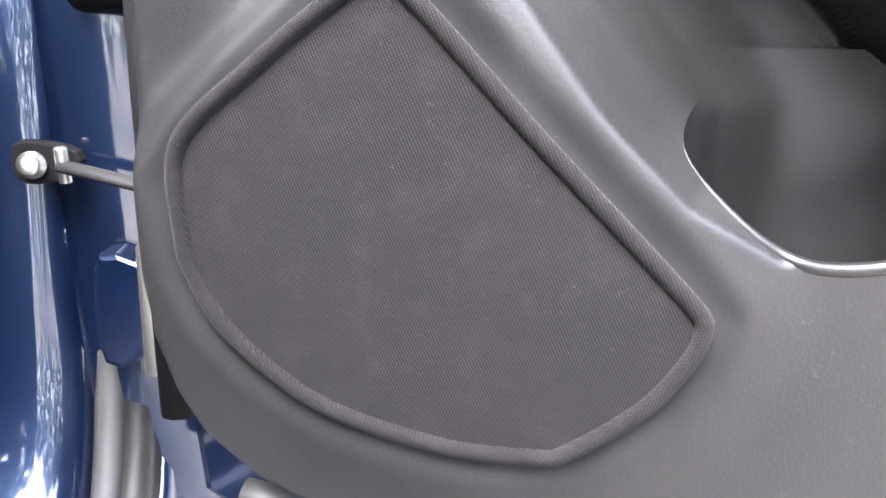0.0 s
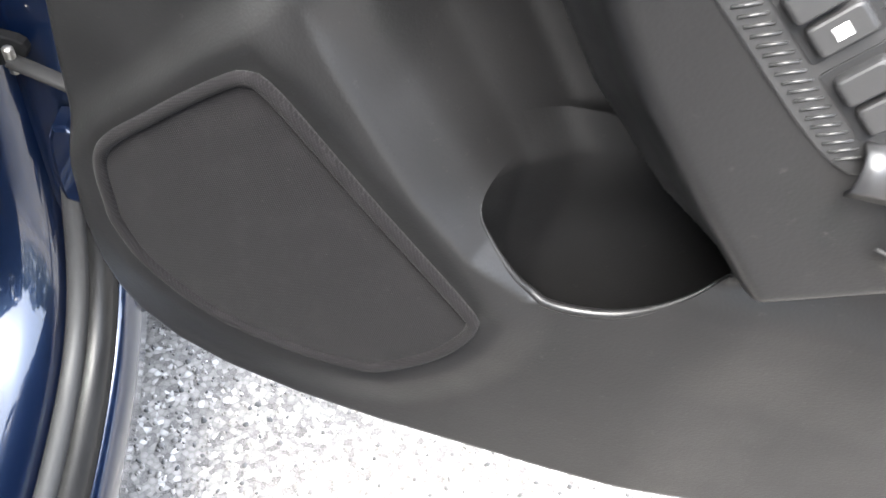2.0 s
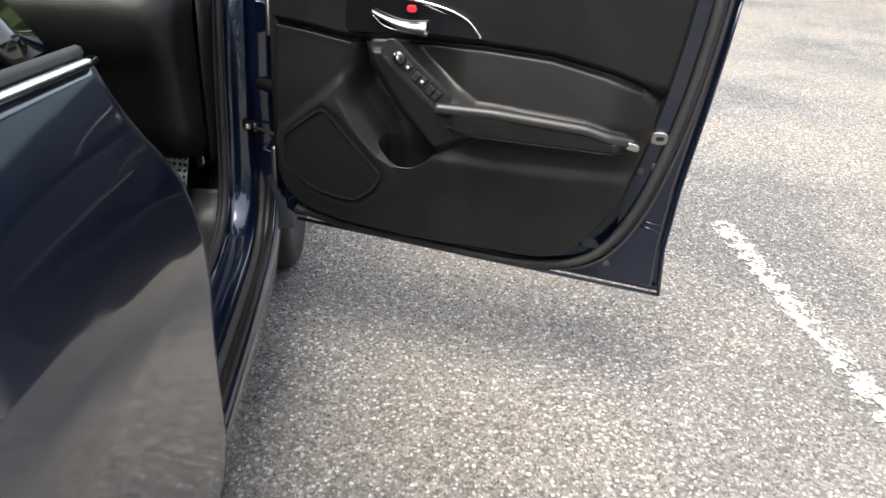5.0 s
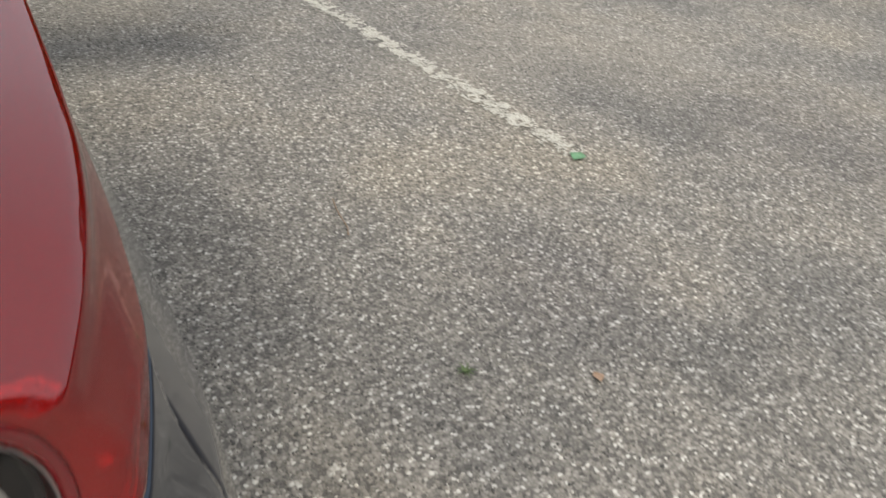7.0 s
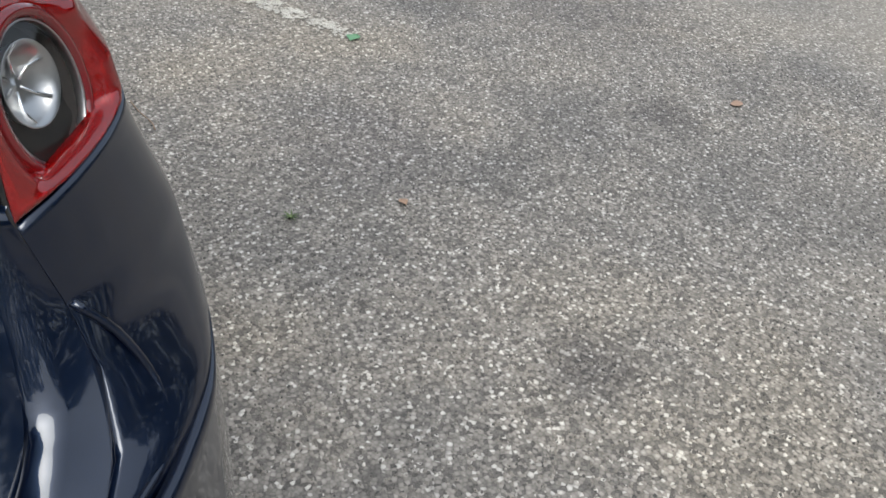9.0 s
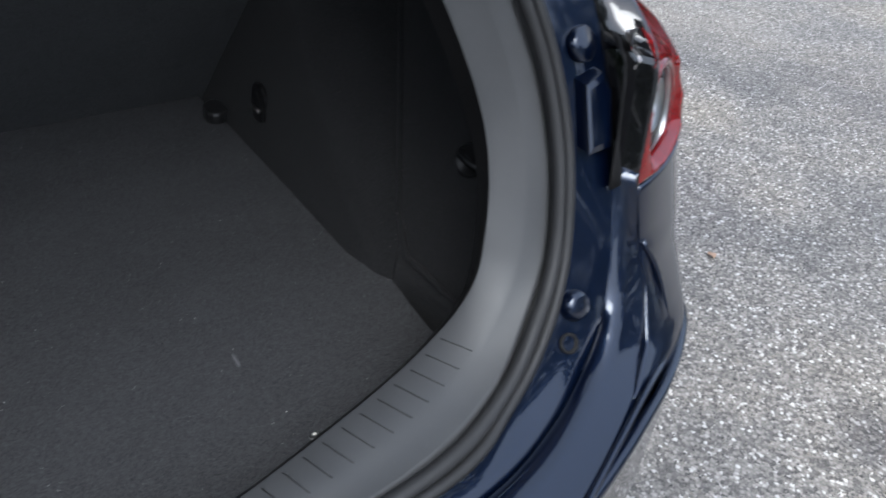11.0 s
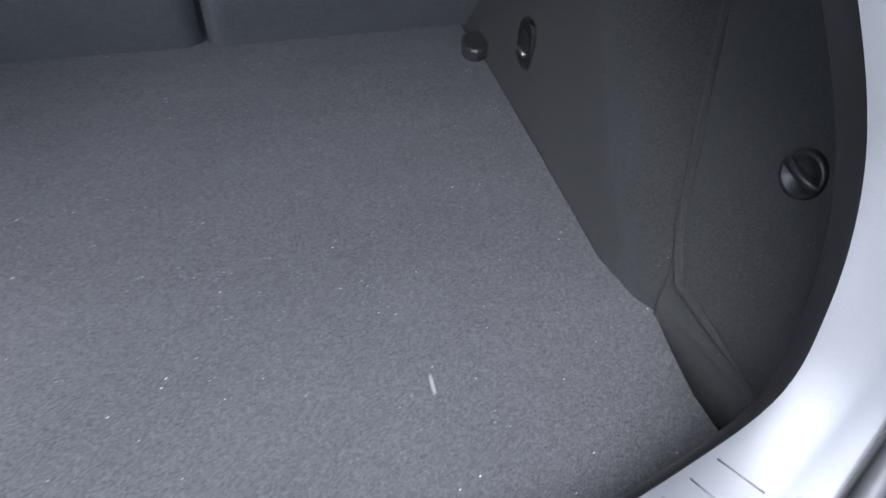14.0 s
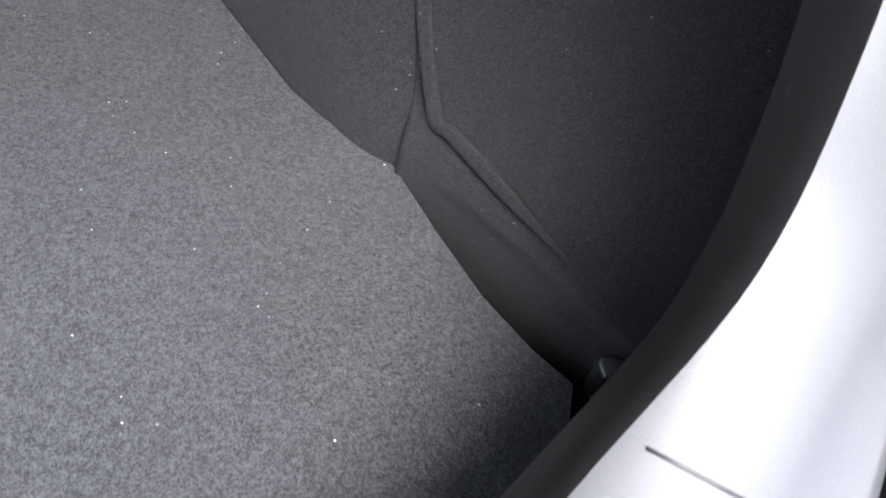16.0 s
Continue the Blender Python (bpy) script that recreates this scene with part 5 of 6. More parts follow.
    lathe("strap_bolt", [(0.0085, 0.0), (0.0085, 0.003), (0.0062, 0.004), (0.0062, 0.008), (0.005, 0.009), (0.0, 0.0085)], facing((0.838, 2.964, 0.653), (0.1, -1, 0.05)), STEEL, brk, "zinc bolt", 18)
    lathe("strap_pin", [(0.004, -0.012), (0.004, 0.009), (0.003, 0.010), (0, 0.010)], facing((0.858, 2.957, 0.655), (0, -0.2, 1)), STEEL, brk, "", 12)
    tube("check_strap", [(0.858, 2.957, 0.653), (0.885, 2.948, 0.648), (0.925, 2.935, 0.640), (0.965, 2.92, 0.634)], 0.008, DARK, brk, "black check strap", 8, flat=0.5)
    for z in (0.56, 0.93):
        plate("door_hinge", curve([(0.872, z - 0.035), (0.872, z + 0.035), (0.905, z + 0.03), (0.935, z + 0.022), (0.935, z - 0.022), (0.905, z - 0.03)], 24, True), 2.985, 2.955, PAINT, car, "painted door hinge", 0.004)
        lathe("hinge_pin", [(0.009, -0.042), (0.009, 0.042), (0.006, 0.046), (0, 0.046)], Matrix.Translation((0.905, 2.958, z)), STEEL, car, "", 14)
    # wiring boot between pillar and door
    pts = curve([(0.87, 2.99, 0.76), (0.90, 2.965, 0.76), (0.93, 2.95, 0.755), (0.965, 2.93, 0.75)], 26)
    tube("wiring_boot", pts, 0.016, MATTE, car, "black ribbed wiring boot", 12)


build_aperture()


# ---- open driver's door ----
DOOR_POSE = pose(0.8825, 2.9605, 0, 0, 0, -15.81)
SPEAKER = curve([(0.102, 0.640), (0.103, 0.682), (0.139, 0.716), (0.178, 0.746), (0.195, 0.754), (0.212, 0.745), (0.267, 0.688), (0.333, 0.622), (0.3395, 0.610), (0.337, 0.597), (0.318, 0.570), (0.285, 0.545), (0.270, 0.541), (0.225, 0.543), (0.166, 0.560), (0.123, 0.593), (0.106, 0.622)], 120, True)
POCKET = [(0.221, 0.79), (0.287, 0.70), (0.327, 0.659), (0.368, 0.637), (0.405, 0.639), (0.451, 0.668), (0.474, 0.70), (0.436, 0.745), (0.380, 0.815), (0.335, 0.880), (0.305, 0.928), (0.262, 0.93), (0.225, 0.84), (0.207, 0.80)]
BIN = [(0.327, 0.684), (0.345, 0.660), (0.370, 0.641), (0.395, 0.637), (0.425, 0.644), (0.452, 0.664), (0.470, 0.686), (0.466, 0.703), (0.44, 0.711), (0.40, 0.712), (0.36, 0.711), (0.335, 0.703)]
POD = [(0.292, 0.925), (0.36, 0.932), (0.40, 0.926), (0.44, 0.886), (0.50, 0.846), (0.555, 0.812), (0.64, 0.806), (0.64, 0.752), (0.56, 0.738), (0.470, 0.694), (0.413, 0.735), (0.362, 0.787), (0.335, 0.825), (0.304, 0.872)]
TRIM_LOW = [(0.064, 0.72), (0.065, 0.66), (0.0655, 0.62), (0.070, 0.583), (0.080, 0.552), (0.095, 0.528), (0.125, 0.503), (0.168, 0.483), (0.22, 0.470), (0.287, 0.461), (0.415, 0.452), (0.537, 0.447), (0.683, 0.444), (0.74, 0.447), (0.79, 0.462), (0.83, 0.497), (0.867, 0.547), (0.91, 0.625), (0.94, 0.735), (0.962, 0.86), (0.980, 1.0), (0.988, 1.09)]


def smax(a, b, k=0.012):
    """The larger of two heights, with a rounded crossing."""
    return 0.5 * (a + b + np.sqrt((a - b) ** 2 + k * k))


def scoop(u, z, front, rim=None):
    """Depth of the scooped pocket's wall: a flat slope off the slanting ridge that turns down into the door."""
    q = np.maximum((u - 0.219) * 0.806 + (z - 0.79) * 0.591, 0)
    if rim is not None:                      # the ridge bends round below into the lip of the bin
        low = sstep(0.715, 0.665, z) * (1 - sstep(0.42, 0.45, u))
        q = q * (1 - low) + np.minimum(q, np.maximum(rim, 0) * 1.1) * low
    return smax(front - 0.85 * np.minimum(q, 0.05) - 0.066 * sstep(0.026, 0.110, q), 0.014, 0.012)


def trim_depth(u, z):
    """How far the trim stands out from the door towards the cabin."""
    n = 0.090 + 0 * u
    belt = np.interp(u, [0.0, 0.146, 0.263, 0.41, 0.559, 0.711, 0.835, 0.94, 1.0], [0.95, 0.936, 0.92, 0.934, 0.937, 0.93, 0.907, 0.876, 0.86])
    n = n + 0.020 * sstep(0.0, 0.016, z - belt) - 0.010 * np.exp(-((z - belt + 0.003) / 0.004) ** 2)
    n = n + 0.016 * np.maximum(sstep(0.72, 0.655, z) * (1 - 0.55 * sstep(0.46, 0.56, u)), sstep(0.46, 0.34, u) * sstep(1.02, 0.74, z))
    # shoulder above the loudspeaker, and the raised field round it
    line = (u - 0.079) * -0.695 + (z - 0.668) * 0.719
    n = n - 0.009 * sstep(-0.006, 0.022, line) * sstep(0.34, 0.24, u)
    sp = inside(SPEAKER[::4], u, z)
    n = n + 0.004 * sstep(-0.05, -0.012, sp) * (1 - sstep(-0.006, 0.022, line))
    # scooped pocket: a crisp ridge below, fading out towards the upper front corner
    sd = inside(POCKET, u, z)
    soft = sstep(-0.016, 0.072, (u - 0.205) * 0.912 - (z - 0.775) * 0.409)
    w = sstep(-0.001, 0.004, sd) * soft
    n = n * (1 - w) + scoop(u, z, n, sd) * w
    k = sstep(-0.020, -0.003, sp)
    n = n * (1 - k) + 0.1075 * k
    # switch pod and armrest; the pod's flank drops steeply into the pocket
    pod = inside(POD, u, z)
    steep = sstep(-0.012, 0.010, sd) * sstep(0.53, 0.44, u)
    pw = sstep(0.0, 1.0, (pod + 0.014) / 0.036) * (1 - steep) + sstep(-0.004, 0.006, pod) * steep
    crown = 0.148 - 0.048 * sstep(0.042, 0.0, pod) * steep
    n = n * (1 - pw) + np.maximum(n, crown) * pw
    # the panel above the armrest stands nearly flush with the waist line
    n = n + (0.010 + 0.022 * np.clip((0.93 - z) / 0.12, 0, 1)) * sstep(0.004, -0.006, z - belt) * sstep(0.775, 0.80, z) * sstep(0.45, 0.53, u) * (1 - sstep(0.84, 0.95, u)) * (1 - pw)
    a = sstep(0.47, 0.52, u) * (1 - sstep(0.865, 0.91, u))
    top = np.interp(u, [0.47, 0.6, 0.8, 0.9], [0.806, 0.808, 0.798, 0.776])
    low = np.interp(u, [0.47, 0.55, 0.9], [0.77, 0.752, 0.752])
    prof = sstep(low - 0.022, low + 0.006, z) * (1 - sstep(top - 0.006, top + 0.016, z))
    n = np.where(a * prof > 0, smax(n, 0.086 + 0.072 * a * prof), n) - 0.5 * (np.sqrt((n - 0.086) ** 2 + 0.000144) - np.abs(n - 0.086)) * (a * prof > 0) * (1 - sstep(0.0, 0.2, a * prof))
    # soft fold running back from the pocket
    fold = np.interp(u, [0.46, 0.6, 0.9], [0.672, 0.655, 0.668])
    n = n + 0.004 * sstep(0.45, 0.5, u) * sstep(0.03, -0.004, z - fold) * sstep(-0.09, -0.02, z - fold)
    return n


def build_front_door():
    shell_outline = np.array([(0.050, 0.50), (0.056, 0.445), (0.08, 0.430), (0.36, 0.412), (0.684, 0.392), (1.036, 0.372), (1.030, 0.43), (1.024, 0.50), (1.034, 0.655), (1.054, 0.83), (1.068, 0.98), (1.078, 1.10), (0.5, 1.10), (0.046, 1.10)])
    door = plate("front_door", shell_outline, 0.028, -0.014, PAINT, car, "open dark blue driver's door", 0.007)
    door.matrix_basis = DOOR_POSE
    inner = np.array([(0.058, 0.60), (0.070, 0.52), (0.12, 0.468), (0.36, 0.452), (0.684, 0.43), (0.90, 0.405), (1.010, 0.395), (1.006, 0.50), (1.014, 0.655), (1.034, 0.83), (1.048, 0.98), (1.058, 1.095), (0.5, 1.095), (0.052, 1.095)])
    mid = np.array([0.5, 0.78])
    hole = mid + (inner - mid) * 0.80
    ring = [np.stack([o[:, 0], np.full(len(o), y), o[:, 1]], 1) for o, y in ((inner, -0.010), (inner, -0.034), (mid + (inner - mid) * 0.988, -0.040), (hole, -0.040), (hole, -0.012))]
    grid("inner_panel", np.stack([np.vstack([r, r[:1]]) for r in ring]), PAINT, door, "painted inner panel", smooth=False)
    # Black rod added for the shade in the gap at the hinge side.
    tube("hinge_gap_shade", [(0.056, -0.034, 0.51), (0.052, -0.034, 0.70), (0.052, -0.034, 1.09)], 0.012, MATTE, door, "", 10)
    # trim panel with all its relief
    lo = np.array(TRIM_LOW)
    us = np.unique(np.r_[np.linspace(0.064, 0.10, 14), np.linspace(0.10, 0.60, 210), np.linspace(0.60, 0.988, 80)])
    zb = np.interp(us, lo[:, 0], lo[:, 1])
    t = np.linspace(0, 1, 260)
    U = np.repeat(us[:, None], 260, 1)
    Z = zb[:, None] * (1 - t) + 1.115 * t
    N = trim_depth(U, Z)
    outline = np.vstack([lo, [(0.988, 1.13), (0.064, 1.13)]])
    e = sstep(-0.001, 0.016, inside(outline, U, Z))
    N = 0.042 + (N - 0.042) * e ** 0.6
    bin_o = curve(BIN, 90, True)
    D = inside(bin_o, U, Z)
    # draw the nearest points onto the rim of the bin, then leave its inside open
    P = np.stack([U, -N, Z], -1)
    fine = curve(BIN, 900, True)
    for i, j in np.argwhere((D > -0.0007) & (D < 0.008)):
        at = fine[np.argmin(((fine - P[i, j, [0, 2]]) ** 2).sum(1))]
        P[i, j, 0], P[i, j, 2] = at
        P[i, j, 1] = -float(trim_depth(at[:1], at[1:])[0])
    idx = np.arange(P.shape[0] * P.shape[1]).reshape(P.shape[:2])
    shut = D < -0.0007
    quads = [(idx[i, j], idx[i + 1, j], idx[i + 1, j + 1], idx[i, j + 1]) for i in range(P.shape[0] - 1) for j in range(P.shape[1] - 1) if shut[i, j] or shut[i + 1, j] or shut[i + 1, j + 1] or shut[i, j + 1]]
    trim = mesh_object("trim_panel", P.reshape(-1, 3), quads, PLASTIC, door, "black grained plastic door trim with a scooped pocket")
    # bin behind the opening: its back carries the scoop on downwards, a narrow seam below it
    lip_n = trim_depth(bin_o[:, 0], bin_o[:, 1])
    BU, BZ = np.meshgrid(np.linspace(0.318, 0.580, 90), np.linspace(0.500, 0.728, 56), indexing="ij")
    ledge = 0.1055 + 0 * BU
    back = scoop(BU, np.maximum(BZ, 0.700), ledge) - 0.0015 - 0.006 * sstep(0.70, 0.63, BZ)
    back = smax(back, 0.0175, 0.014)
    grid("pocket_bin", np.stack([BU, -back, BZ], -1), PLASTIC, trim, "deep black bin of the door pocket")
    low = np.argwhere(bin_o[:, 1] < 0.697).ravel()
    gap = int(np.argmax(np.diff(np.r_[low, low[0] + 90])))
    low = np.roll(low, -gap - 1)
    tube("pocket_lip", np.stack([bin_o[low, 0], -lip_n[low] + 0.002, bin_o[low, 1]], 1), 0.0004 + 0.0030 * np.sin(np.linspace(0, math.pi, len(low))) ** 1.3, PLASTIC, trim, "rolled lip of the pocket", 8)
    # loudspeaker cover: domed cloth inside a rolled bead
    c = SPEAKER.mean(0)
    rings = []
    for k in np.linspace(0, 0.985, 16):
        o = c + (SPEAKER - c) * k
        rings.append(np.stack([o[:, 0], np.full(len(o), -(0.1110 + 0.004 * (1 - k * k))), o[:, 1]], 1))
    P = np.stack(rings)
    P = np.concatenate([P, P[:, :1]], 1)
    grille = grid("speaker_cover", P, CLOTH, door, "woven cloth loudspeaker cover")
    tg = np.roll(SPEAKER, -1, 0) - np.roll(SPEAKER, 1, 0)
    tg /= np.linalg.norm(tg, axis=1)[:, None]
    nrm = np.stack([tg[:, 1], -tg[:, 0]], 1)
    nrm *= np.sign((nrm * (c - SPEAKER)).sum(1))[:, None]
    B = SPEAKER + 0.0015 * nrm
    bead = np.stack([B[:, 0], np.full(120, -0.1112), B[:, 1]], 1)
    tube("speaker_bead", bead, 0.0042, CLOTH, grille, "rolled cloth edge", 10, True)
    # switch plate along the pod
    d, q = np.array([0.772, -0.636]), np.array([0.636, 0.772])
    o = np.array([0.367, 0.915])
    loc = lambda a, b: tuple(o + d * a + q * b)
    sp = plate("switch_plate", curve([loc(-0.022, 0.004), loc(-0.010, 0.028), loc(0.05, 0.027), loc(0.155, 0.027), loc(0.164, 0.004), loc(0.152, -0.022), loc(0.07, -0.025), loc(-0.006, -0.020)], 48, True), -0.144, -0.1495, PLASTIC_MID, door, "ribbed dark grey window switch plate", 0.0015)
    for k in range(34):
        a = -0.014 + k * 0.0049
        tube("plate_rib", [(*loc(a, 0.020)[:1], -0.1497, loc(a, 0.020)[1]), (loc(a + 0.003, 0.0255)[0], -0.1497, loc(a + 0.003, 0.0255)[1])], 0.0009, PLASTIC_MID, sp, "", 4)
    for k in range(32):
        a = -0.006 + k * 0.0049
        tube("plate_rib", [(*loc(a, -0.0215)[:1], -0.1497, loc(a, -0.0215)[1]), (loc(a + 0.005, -0.0115)[0], -0.1497, loc(a + 0.005, -0.0115)[1])], 0.0009, PLASTIC_MID, sp, "", 4)
    kn = loc(0.022, 0.006)
    m = facing((kn[0], -0.1495, kn[1]), (0, -1, 0))
    knob = lathe("mirror_knob", [(0.0145, 0.0), (0.0145, 0.004), (0.0125, 0.006), (0.009, 0.006), (0.0085, 0.015), (0.007, 0.017), (0, 0.017)], m, GLOSS_BLACK, door, "round mirror control knob", 24)
    plate("knob_mark", [(kn[0] - 0.0105, kn[1] + 0.006), (kn[0] - 0.0075, kn[1] + 0.006), (kn[0] - 0.0075, kn[1] + 0.010), (kn[0] - 0.0105, kn[1] + 0.010)], -0.1555, -0.1562, WHITE_MARK, knob, "", 0.0002)

    def rounded(a, b, wa, wb, r):
        """A rectangle with rounded corners along the switch plate."""
        return [loc(a + sx * (wa - r) + r * math.cos(g), b + sy * (wb - r) + r * math.sin(g)) for sx, sy, g0 in ((1, 1, 0), (-1, 1, 1), (-1, -1, 2), (1, -1, 3)) for g in (math.pi / 2 * (g0 + f / 3) for f in range(4))]

    def button(a, b, wa, wb, h, name, mark, tilt=0.0):
        ob = plate(name, rounded(a, b, wa, wb, 0.0022), -0.149, -0.1495 - h, PLASTIC_MID, door, "black window switch", 0.002)
        if mark:
            s = 0.0028
            plate("switch_symbol", [loc(a - s, b - s), loc(a + s, b - s), loc(a + s, b + s), loc(a - s, b + s)], -0.1494 - h, -0.1500 - h, WHITE_MARK, ob, "", 0.0002)
        return ob

    button(0.049, 0.006, 0.0085, 0.009, 0.004, "lock_switch", True)
    for a in (0.083, 0.125):
        well = plate("switch_well", rounded(a, 0.006, 0.0185, 0.0155, 0.002), -0.1495, -0.1502, DARK, door, "", 0.0004)
        button(a - 0.008, 0.004, 0.0068, 0.010, 0.006, "window_switch", False)
        button(a + 0.009, 0.006, 0.0072, 0.011, 0.005, "window_switch", a < 0.1)
    # armrest edge strip with end cap
    us2 = np.linspace(0.474, 0.905, 60)
    zt = np.interp(us2, [0.47, 0.6, 0.8, 0.905], [0.806, 0.808, 0.798, 0.774])
    P = np.stack([np.stack([us2, -(0.1605 - 0.022 * sstep(0.85, 0.905, us2) + dy), zt + dz], 1) for dy, dz in ((-0.014, 0.010), (-0.005, 0.009), (-0.001, 0.004), (0.0, -0.004), (-0.004, -0.010))])
    strip_ob = grid("armrest_strip", P, PLASTIC_SOFT, door, "satin soft-grip armrest strip", 0.002, flip=True)
    plate("strip_end", curve([(0.892, 0.766), (0.892, 0.780), (0.915, 0.776), (0.915, 0.763)], 16, True), -0.13, -0.1425, SATIN, strip_ob, "", 0.002)
    us3 = np.linspace(0.50, 0.90, 40)
    tube("arm_seam", np.stack([us3, -(0.1575 - 0.03 * sstep(0.85, 0.91, us3)), np.interp(us3, [0.5, 0.55, 0.9], [0.772, 0.754, 0.754])], 1), 0.0012, DARK, strip_ob, "", 5)
    # inner handle in its gloss bezel
    bez = curve([(0.262, 0.945), (0.33, 0.948), (0.405, 0.953), (0.48, 0.956), (0.552, 0.957), (0.536, 0.978), (0.474, 1.002), (0.38, 1.025), (0.27, 1.02), (0.255, 0.98)], 60, True)
    bz = plate("handle_bezel", bez, -0.100, -0.1165, GLOSS_BLACK, door, "gloss black bezel of the inner handle", 0.002)
    tube("bezel_edge", np.array([(x, -0.117, z) for x, z in curve([(0.556, 0.957), (0.538, 0.979), (0.518, 0.995), (0.47, 1.012), (0.36, 1.03)], 40)]), 0.0035, CHROME, bz, "chrome bezel edge", 8)
    rows = []
    for i in range(22):
        s = i / 21
        u0 = 0.318 + 0.122 * s
        zc = 0.992 - 0.026 * math.sin(math.pi * 0.5 * min(1, s * 1.3))
        h = 0.004 + 0.0125 * s ** 1.2
        rows.append([(u0, -0.116, zc - h), (u0, -0.128 - 0.006 * s, zc - h * 0.9), (u0, -0.132 - 0.006 * s, zc), (u0, -0.126, zc + h)])
    lever = grid("handle_lever", np.array(rows), SATIN, bz, "satin door release lever", 0.003)
    tube("lever_edge", np.array([(x, -0.1185, z) for x, z in curve([(0.318, 0.982), (0.345, 0.962), (0.39, 0.949 + 0.006), (0.440, 0.9555)], 30)]), 0.0022, CHROME, bz, "", 6)
    plate("lock_flag", curve([(0.395, 0.998), (0.395, 1.010), (0.412, 1.010), (0.412, 0.998)], 14, True), -0.1165, -0.121, RED_MARK, bz, "red lock marker", 0.001)
    # rubber seal round the door's inner edge, latch, plugs
    seal = [(0.10, 0.468), (0.25, 0.440), (0.45, 0.425), (0.66, 0.414), (0.77, 0.424), (0.85, 0.455), (0.905, 0.520), (0.95, 0.62), (0.984, 0.75), (1.006, 0.87), (1.022, 1.0), (1.03, 1.10)]
    tube("door_seal", np.array([(x, -0.050, z) for x, z in curve(seal, 90)]), 0.011, RUBBER, door, "black rubber seal", 8)
    tube("door_seal", np.array([(x + 0.022, -0.044, z - 0.012) for x, z in curve(seal, 90)]), 0.005, RUBBER, door, "", 6)
    lat = plate("latch", curve([(0.945, 0.758), (0.945, 0.782), (0.975, 0.784), (0.98, 0.760)], 18, True), -0.040, -0.055, STEEL, door, "bright steel latch plate", 0.003)
    plate("latch_slot", curve([(0.955, 0.766), (0.955, 0.774), (0.97, 0.775), (0.97, 0.767)], 12, True), -0.0552, -0.056, DARK, lat, "", 0.0003)
    for x, z in ((0.934, 0.683), (0.893, 0.443), (0.962, 0.70)):
        lathe("plug", [(0.010, 0.0), (0.010, 0.003), (0.008, 0.005), (0.003, 0.0055), (0, 0.005)], facing((x, -0.040, z), (0, -1, 0)), RUBBER, door, "small rubber plug", 16)
    for z in (0.548, 0.562):
        tube("panel_bead", [(0.955, -0.0405, z + 0.004), (1.005, -0.0405, z - 0.004)], 0.003, PAINT, door, "", 6)
    tube("door_hem", np.array([(x, -0.041, z) for x, z in ((0.10, 0.434), (0.36, 0.4185), (0.684, 0.3985), (1.028, 0.379))]), 0.0045, PAINT, door, "", 6)
    tube("door_hem", np.array([(x - 0.006, -0.041, z) for x, z in ((1.036, 0.378), (1.026, 0.5), (1.034, 0.655), (1.054, 0.83), (1.068, 0.98), (1.077, 1.095))]), 0.0045, PAINT, door, "", 6)
    # window frame and glass above the waist
    fr = [(0.03, 1.10), (0.30, 1.22), (0.62, 1.355), (0.95, 1.40), (1.03, 1.39), (1.09, 1.10)]
    tube("window_frame", np.array([(x, 0.0 - (z - 1.1) * 0.42, z) for x, z in curve(fr, 60)]), 0.022, GLOSS_BLACK, door, "black window frame", 8)
    G = np.array([[(0.06, -0.0, 1.09), (0.06, -0.005, 1.11)], [(0.30, 0.0, 1.09), (0.30, -0.05, 1.215)], [(0.62, 0.0, 1.09), (0.62, -0.105, 1.345)], [(1.04, 0.0, 1.09), (1.02, -0.115, 1.385)]])
    gl = grid("window_pane", G, GLASS, door, "door glass", 0.004)
    gl.visible_shadow = False
    plate("waist_rail", [(0.0, 1.085), (1.075, 1.085), (1.08, 1.118), (0.0, 1.118)], 0.02, -0.055, PLASTIC, door, "", 0.006)
    # mirror on the outer face
    mir = plate("door_mirror", curve([(0.10, 1.04), (0.10, 1.14), (0.17, 1.17), (0.27, 1.16), (0.28, 1.06), (0.2, 1.02)], 30, True), 0.03, 0.15, PAINT, door, "blue door mirror", 0.02)


build_front_door()

# ---- car park ----
worn_line(2.595, 1.575, 3.95, 0.115, 5, 0.52)
worn_line(5.22, 2.2, 6.0, 0.115, 9, 0.62)
small_leaf("green_leaf", 2.585, 1.562, 0.062, 20, (0.13, 0.27, 0.15), "fresh green leaf lying at the line's end")
small_leaf("orange_leaf", 1.874, 0.819, 0.030, 70, (0.30, 0.20, 0.14), "small dry orange leaf on the asphalt")
small_leaf("dry_leaf", 3.079, 0.299, 0.045, 130, (0.30, 0.20, 0.145), "dry orange leaf on the asphalt")
weed_tuft(1.641, 0.994, 4)
tw = tube("twig", curve([(1.76, 1.74, 0.006), (1.735, 1.67, 0.008), (1.72, 1.60, 0.006), (1.70, 1.56, 0.007)], 16), 0.0018, material("twig_bark", (0.20, 0.14, 0.10), 0.8), None, "", 6)
tagged(tw, "thin brown twig lying on the asphalt", "twig")
chip_field("stone_chips", 0.7, 3.6, -0.6, 4.6, 80000, 1, 0.0026, 0.0056)


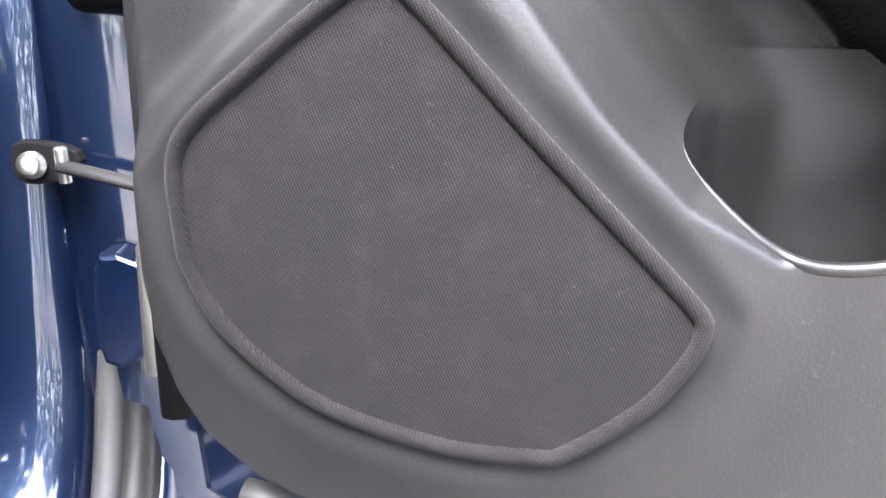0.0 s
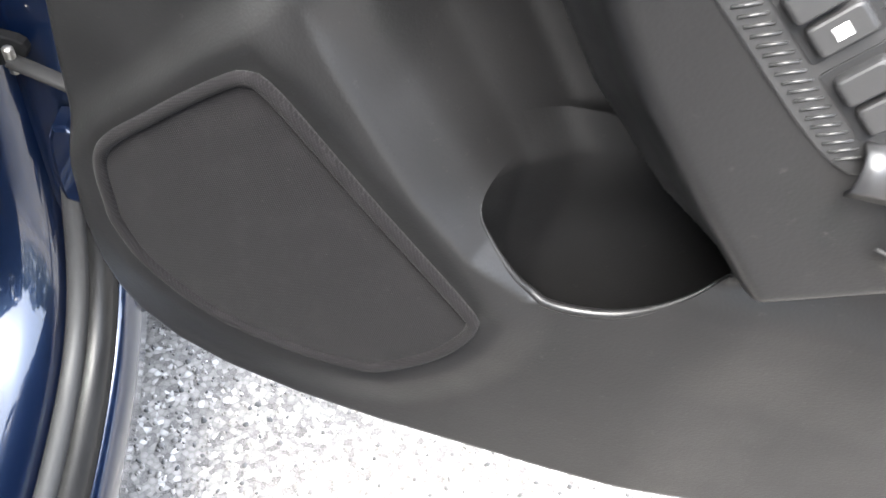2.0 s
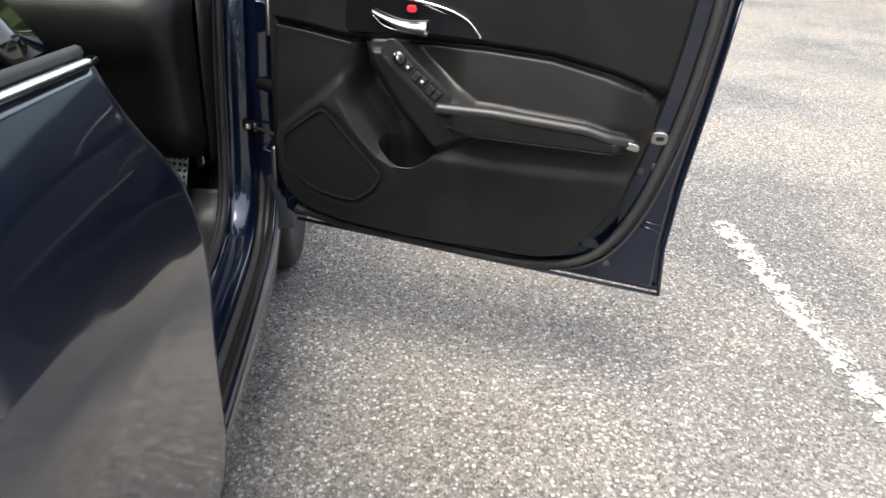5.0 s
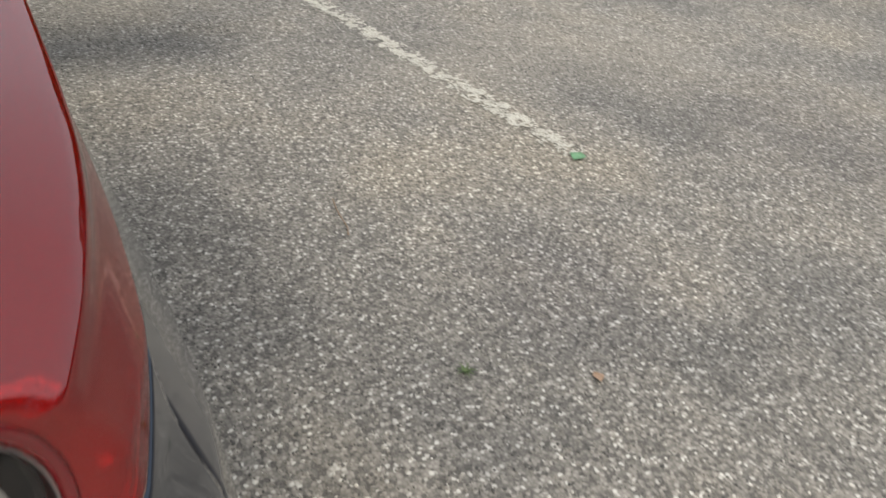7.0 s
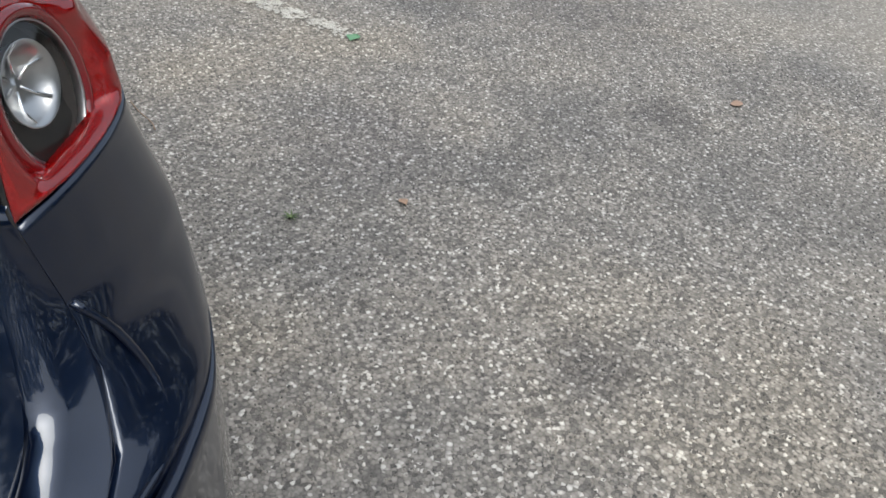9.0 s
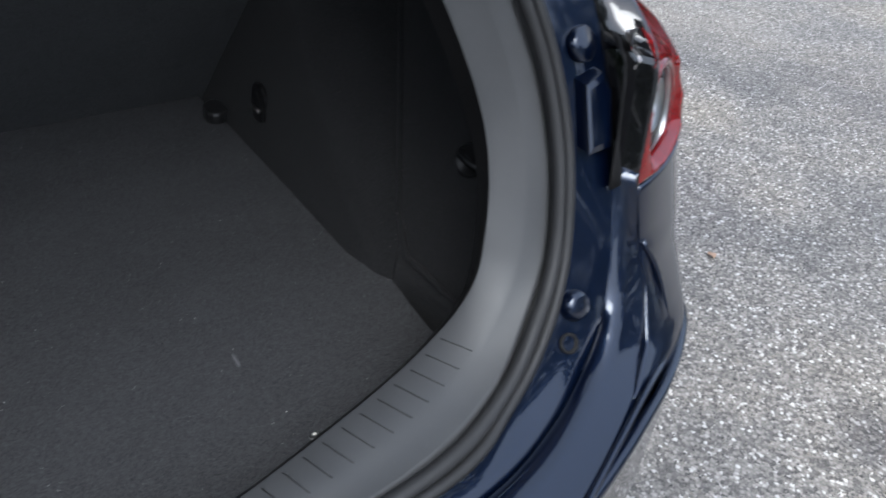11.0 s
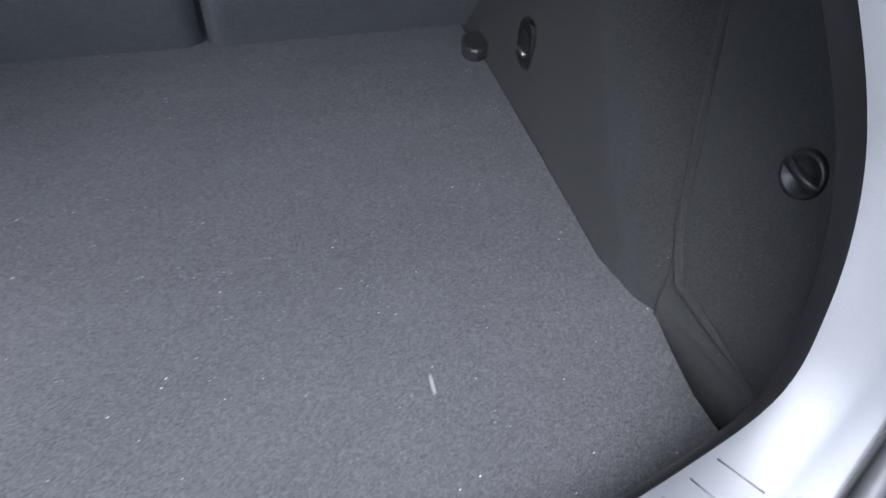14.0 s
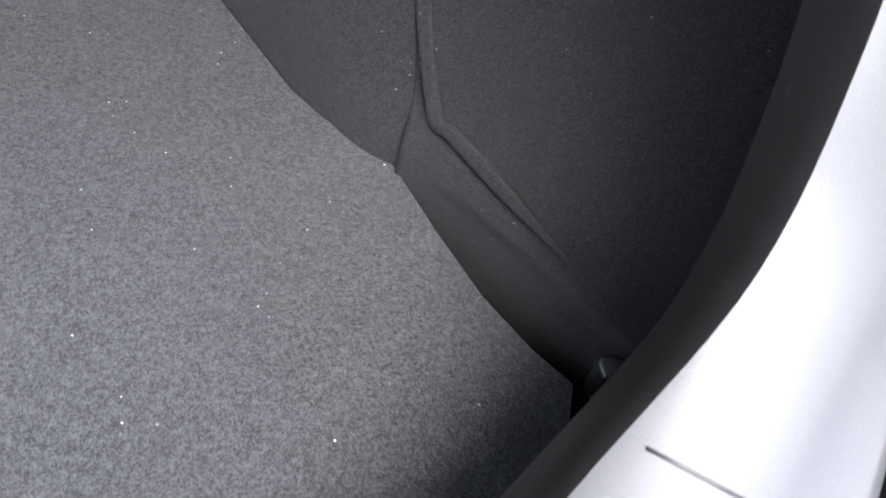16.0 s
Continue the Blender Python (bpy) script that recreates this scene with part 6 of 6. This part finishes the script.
# ---- another parked car, one bay along ----
def build_parked_car():
    other = new("parked_car")
    tagged(other, "dark grey parked car beyond the next bay", "car")
    grey = material("grey_paint", (0.05, 0.052, 0.056), 0.35, 0.4, 1.0)
    x0, x1 = 5.72, 7.42
    xm, hw = 0.5 * (x0 + x1), 0.5 * (x1 - x0)
    # half widths and heights along the length: (y, low z, waist z, half width, rounding)
    rows = []
    for y, lo, hi, w in ((0.98, 0.42, 0.80, 0.66), (1.02, 0.30, 0.92, 0.74), (1.15, 0.22, 0.97, 0.81), (1.45, 0.20, 0.98, 0.85), (2.4, 0.20, 0.97, 0.86), (3.6, 0.20, 0.96, 0.86), (4.3, 0.20, 0.94, 0.85), (4.9, 0.22, 0.82, 0.80), (5.08, 0.32, 0.66, 0.70), (5.12, 0.42, 0.56, 0.62)):
        ring = []
        for k in range(20):
            a = 2 * math.pi * k / 20
            cx = math.copysign(abs(math.cos(a)) ** 0.35, math.cos(a))
            cz = math.copysign(abs(math.sin(a)) ** 0.45, math.sin(a))
            ring.append((xm + w * cx * (1 - 0.06 * max(cz, 0)), y, 0.5 * (lo + hi) + 0.5 * (hi - lo) * cz))
        rows.append(ring + ring[:1])
    grid("body", np.array(rows), grey, other, "")
    rows = []
    for y, z, w in ((1.35, 0.97, 0.72), (1.6, 1.25, 0.64), (2.0, 1.42, 0.58), (2.6, 1.46, 0.58), (3.1, 1.40, 0.58), (3.9, 0.97, 0.70)):
        rows.append([(xm - w - 0.10, y, 0.95), (xm - w, y, 0.95 + 0.85 * (z - 0.95)), (xm - w * 0.7, y, z), (xm, y, z + 0.01), (xm + w * 0.7, y, z), (xm + w, y, 0.95 + 0.85 * (z - 0.95)), (xm + w + 0.10, y, 0.95)])
    grid("cabin_glass", np.array(rows), GLOSS_BLACK, other, "dark glazed cabin")
    for y in (1.77, 4.25):
        for s in (-1, 1):
            m = facing((xm + s * (hw - 0.20), y, 0.31), (s, 0, 0))
            w = lathe("wheel", [(0.20, 0.02), (0.215, 0.17), (0.205, 0.20), (0.19, 0.17), (0.06, 0.15), (0.0, 0.16)], m, SATIN, other, "silver wheel", 30)
            lathe("tyre", [(0.215, 0.0), (0.29, 0.0), (0.308, 0.02), (0.31, 0.10), (0.308, 0.18), (0.29, 0.20), (0.215, 0.19)], m, TYRE, w, "black tyre", 36)
            tube("arch_lip", [(xm + s * (hw + 0.006), y + 0.345 * math.cos(a), 0.31 + 0.345 * math.sin(a)) for a in np.linspace(0.1, 3.04, 20)], 0.012, grey, other, "", 6)


build_parked_car()


# ---- unseen hedge added round the car park for dark low reflections ----
def build_unseen_hedge():
    """An unseen tall dark hedge of many small leaf clumps all round the car park, added to darken low reflections,
    tallest behind the car.
    """
    rng = np.random.default_rng(12)
    count = 14000
    a = rng.uniform(0, 6.2832, count)
    r = 15.0 + 2.5 * np.sin(3 * a + 1) + rng.normal(0, 0.35, count)
    top = 2.9 + 0.7 * np.sin(5 * a) + 0.6 * np.sin(13 * a + 2) + 0.3 * np.sin(31 * a)
    top = top + 4.2 * np.clip(-np.sin(a) * 1.25, 0, 1) ** 1.5         # raised behind the car to darken what paint and trim reflect
    z = top * rng.uniform(0, 1, count) ** 0.75
    c = np.stack([1.5 + r * np.cos(a), 1.5 + r * np.sin(a), z], 1)
    size = rng.uniform(0.22, 0.50, count)
    # each clump is a small crumpled fan of four leaves
    verts, faces = [], []
    for i in range(count):
        u = rng.normal(0, 1, (4, 3))
        v = rng.normal(0, 1, (4, 3))
        u /= np.linalg.norm(u, axis=1)[:, None]
        v -= (v * u).sum(1)[:, None] * u
        v /= np.linalg.norm(v, axis=1)[:, None]
        b = len(verts)
        for j in range(4):
            o = c[i] + 0.3 * size[i] * u[j]
            verts += [o - 0.2 * size[i] * u[j], o + 0.35 * size[i] * v[j] + 0.1 * u[j] * size[i], o + 0.7 * size[i] * u[j], o - 0.35 * size[i] * v[j] + 0.1 * u[j] * size[i]]
            faces.append((b + 4 * j, b + 4 * j + 1, b + 4 * j + 2, b + 4 * j + 3))
    for i in range(len(verts)):
        verts[i] = (verts[i][0], verts[i][1], max(verts[i][2], 0.0))
    hedge = mesh_object("hedge", verts, faces, LEAF, None, "", smooth=False)
    tagged(hedge, "unseen tall dark green hedge added round the car park to darken reflections", "hedge", kind="stuff")


build_unseen_hedge()
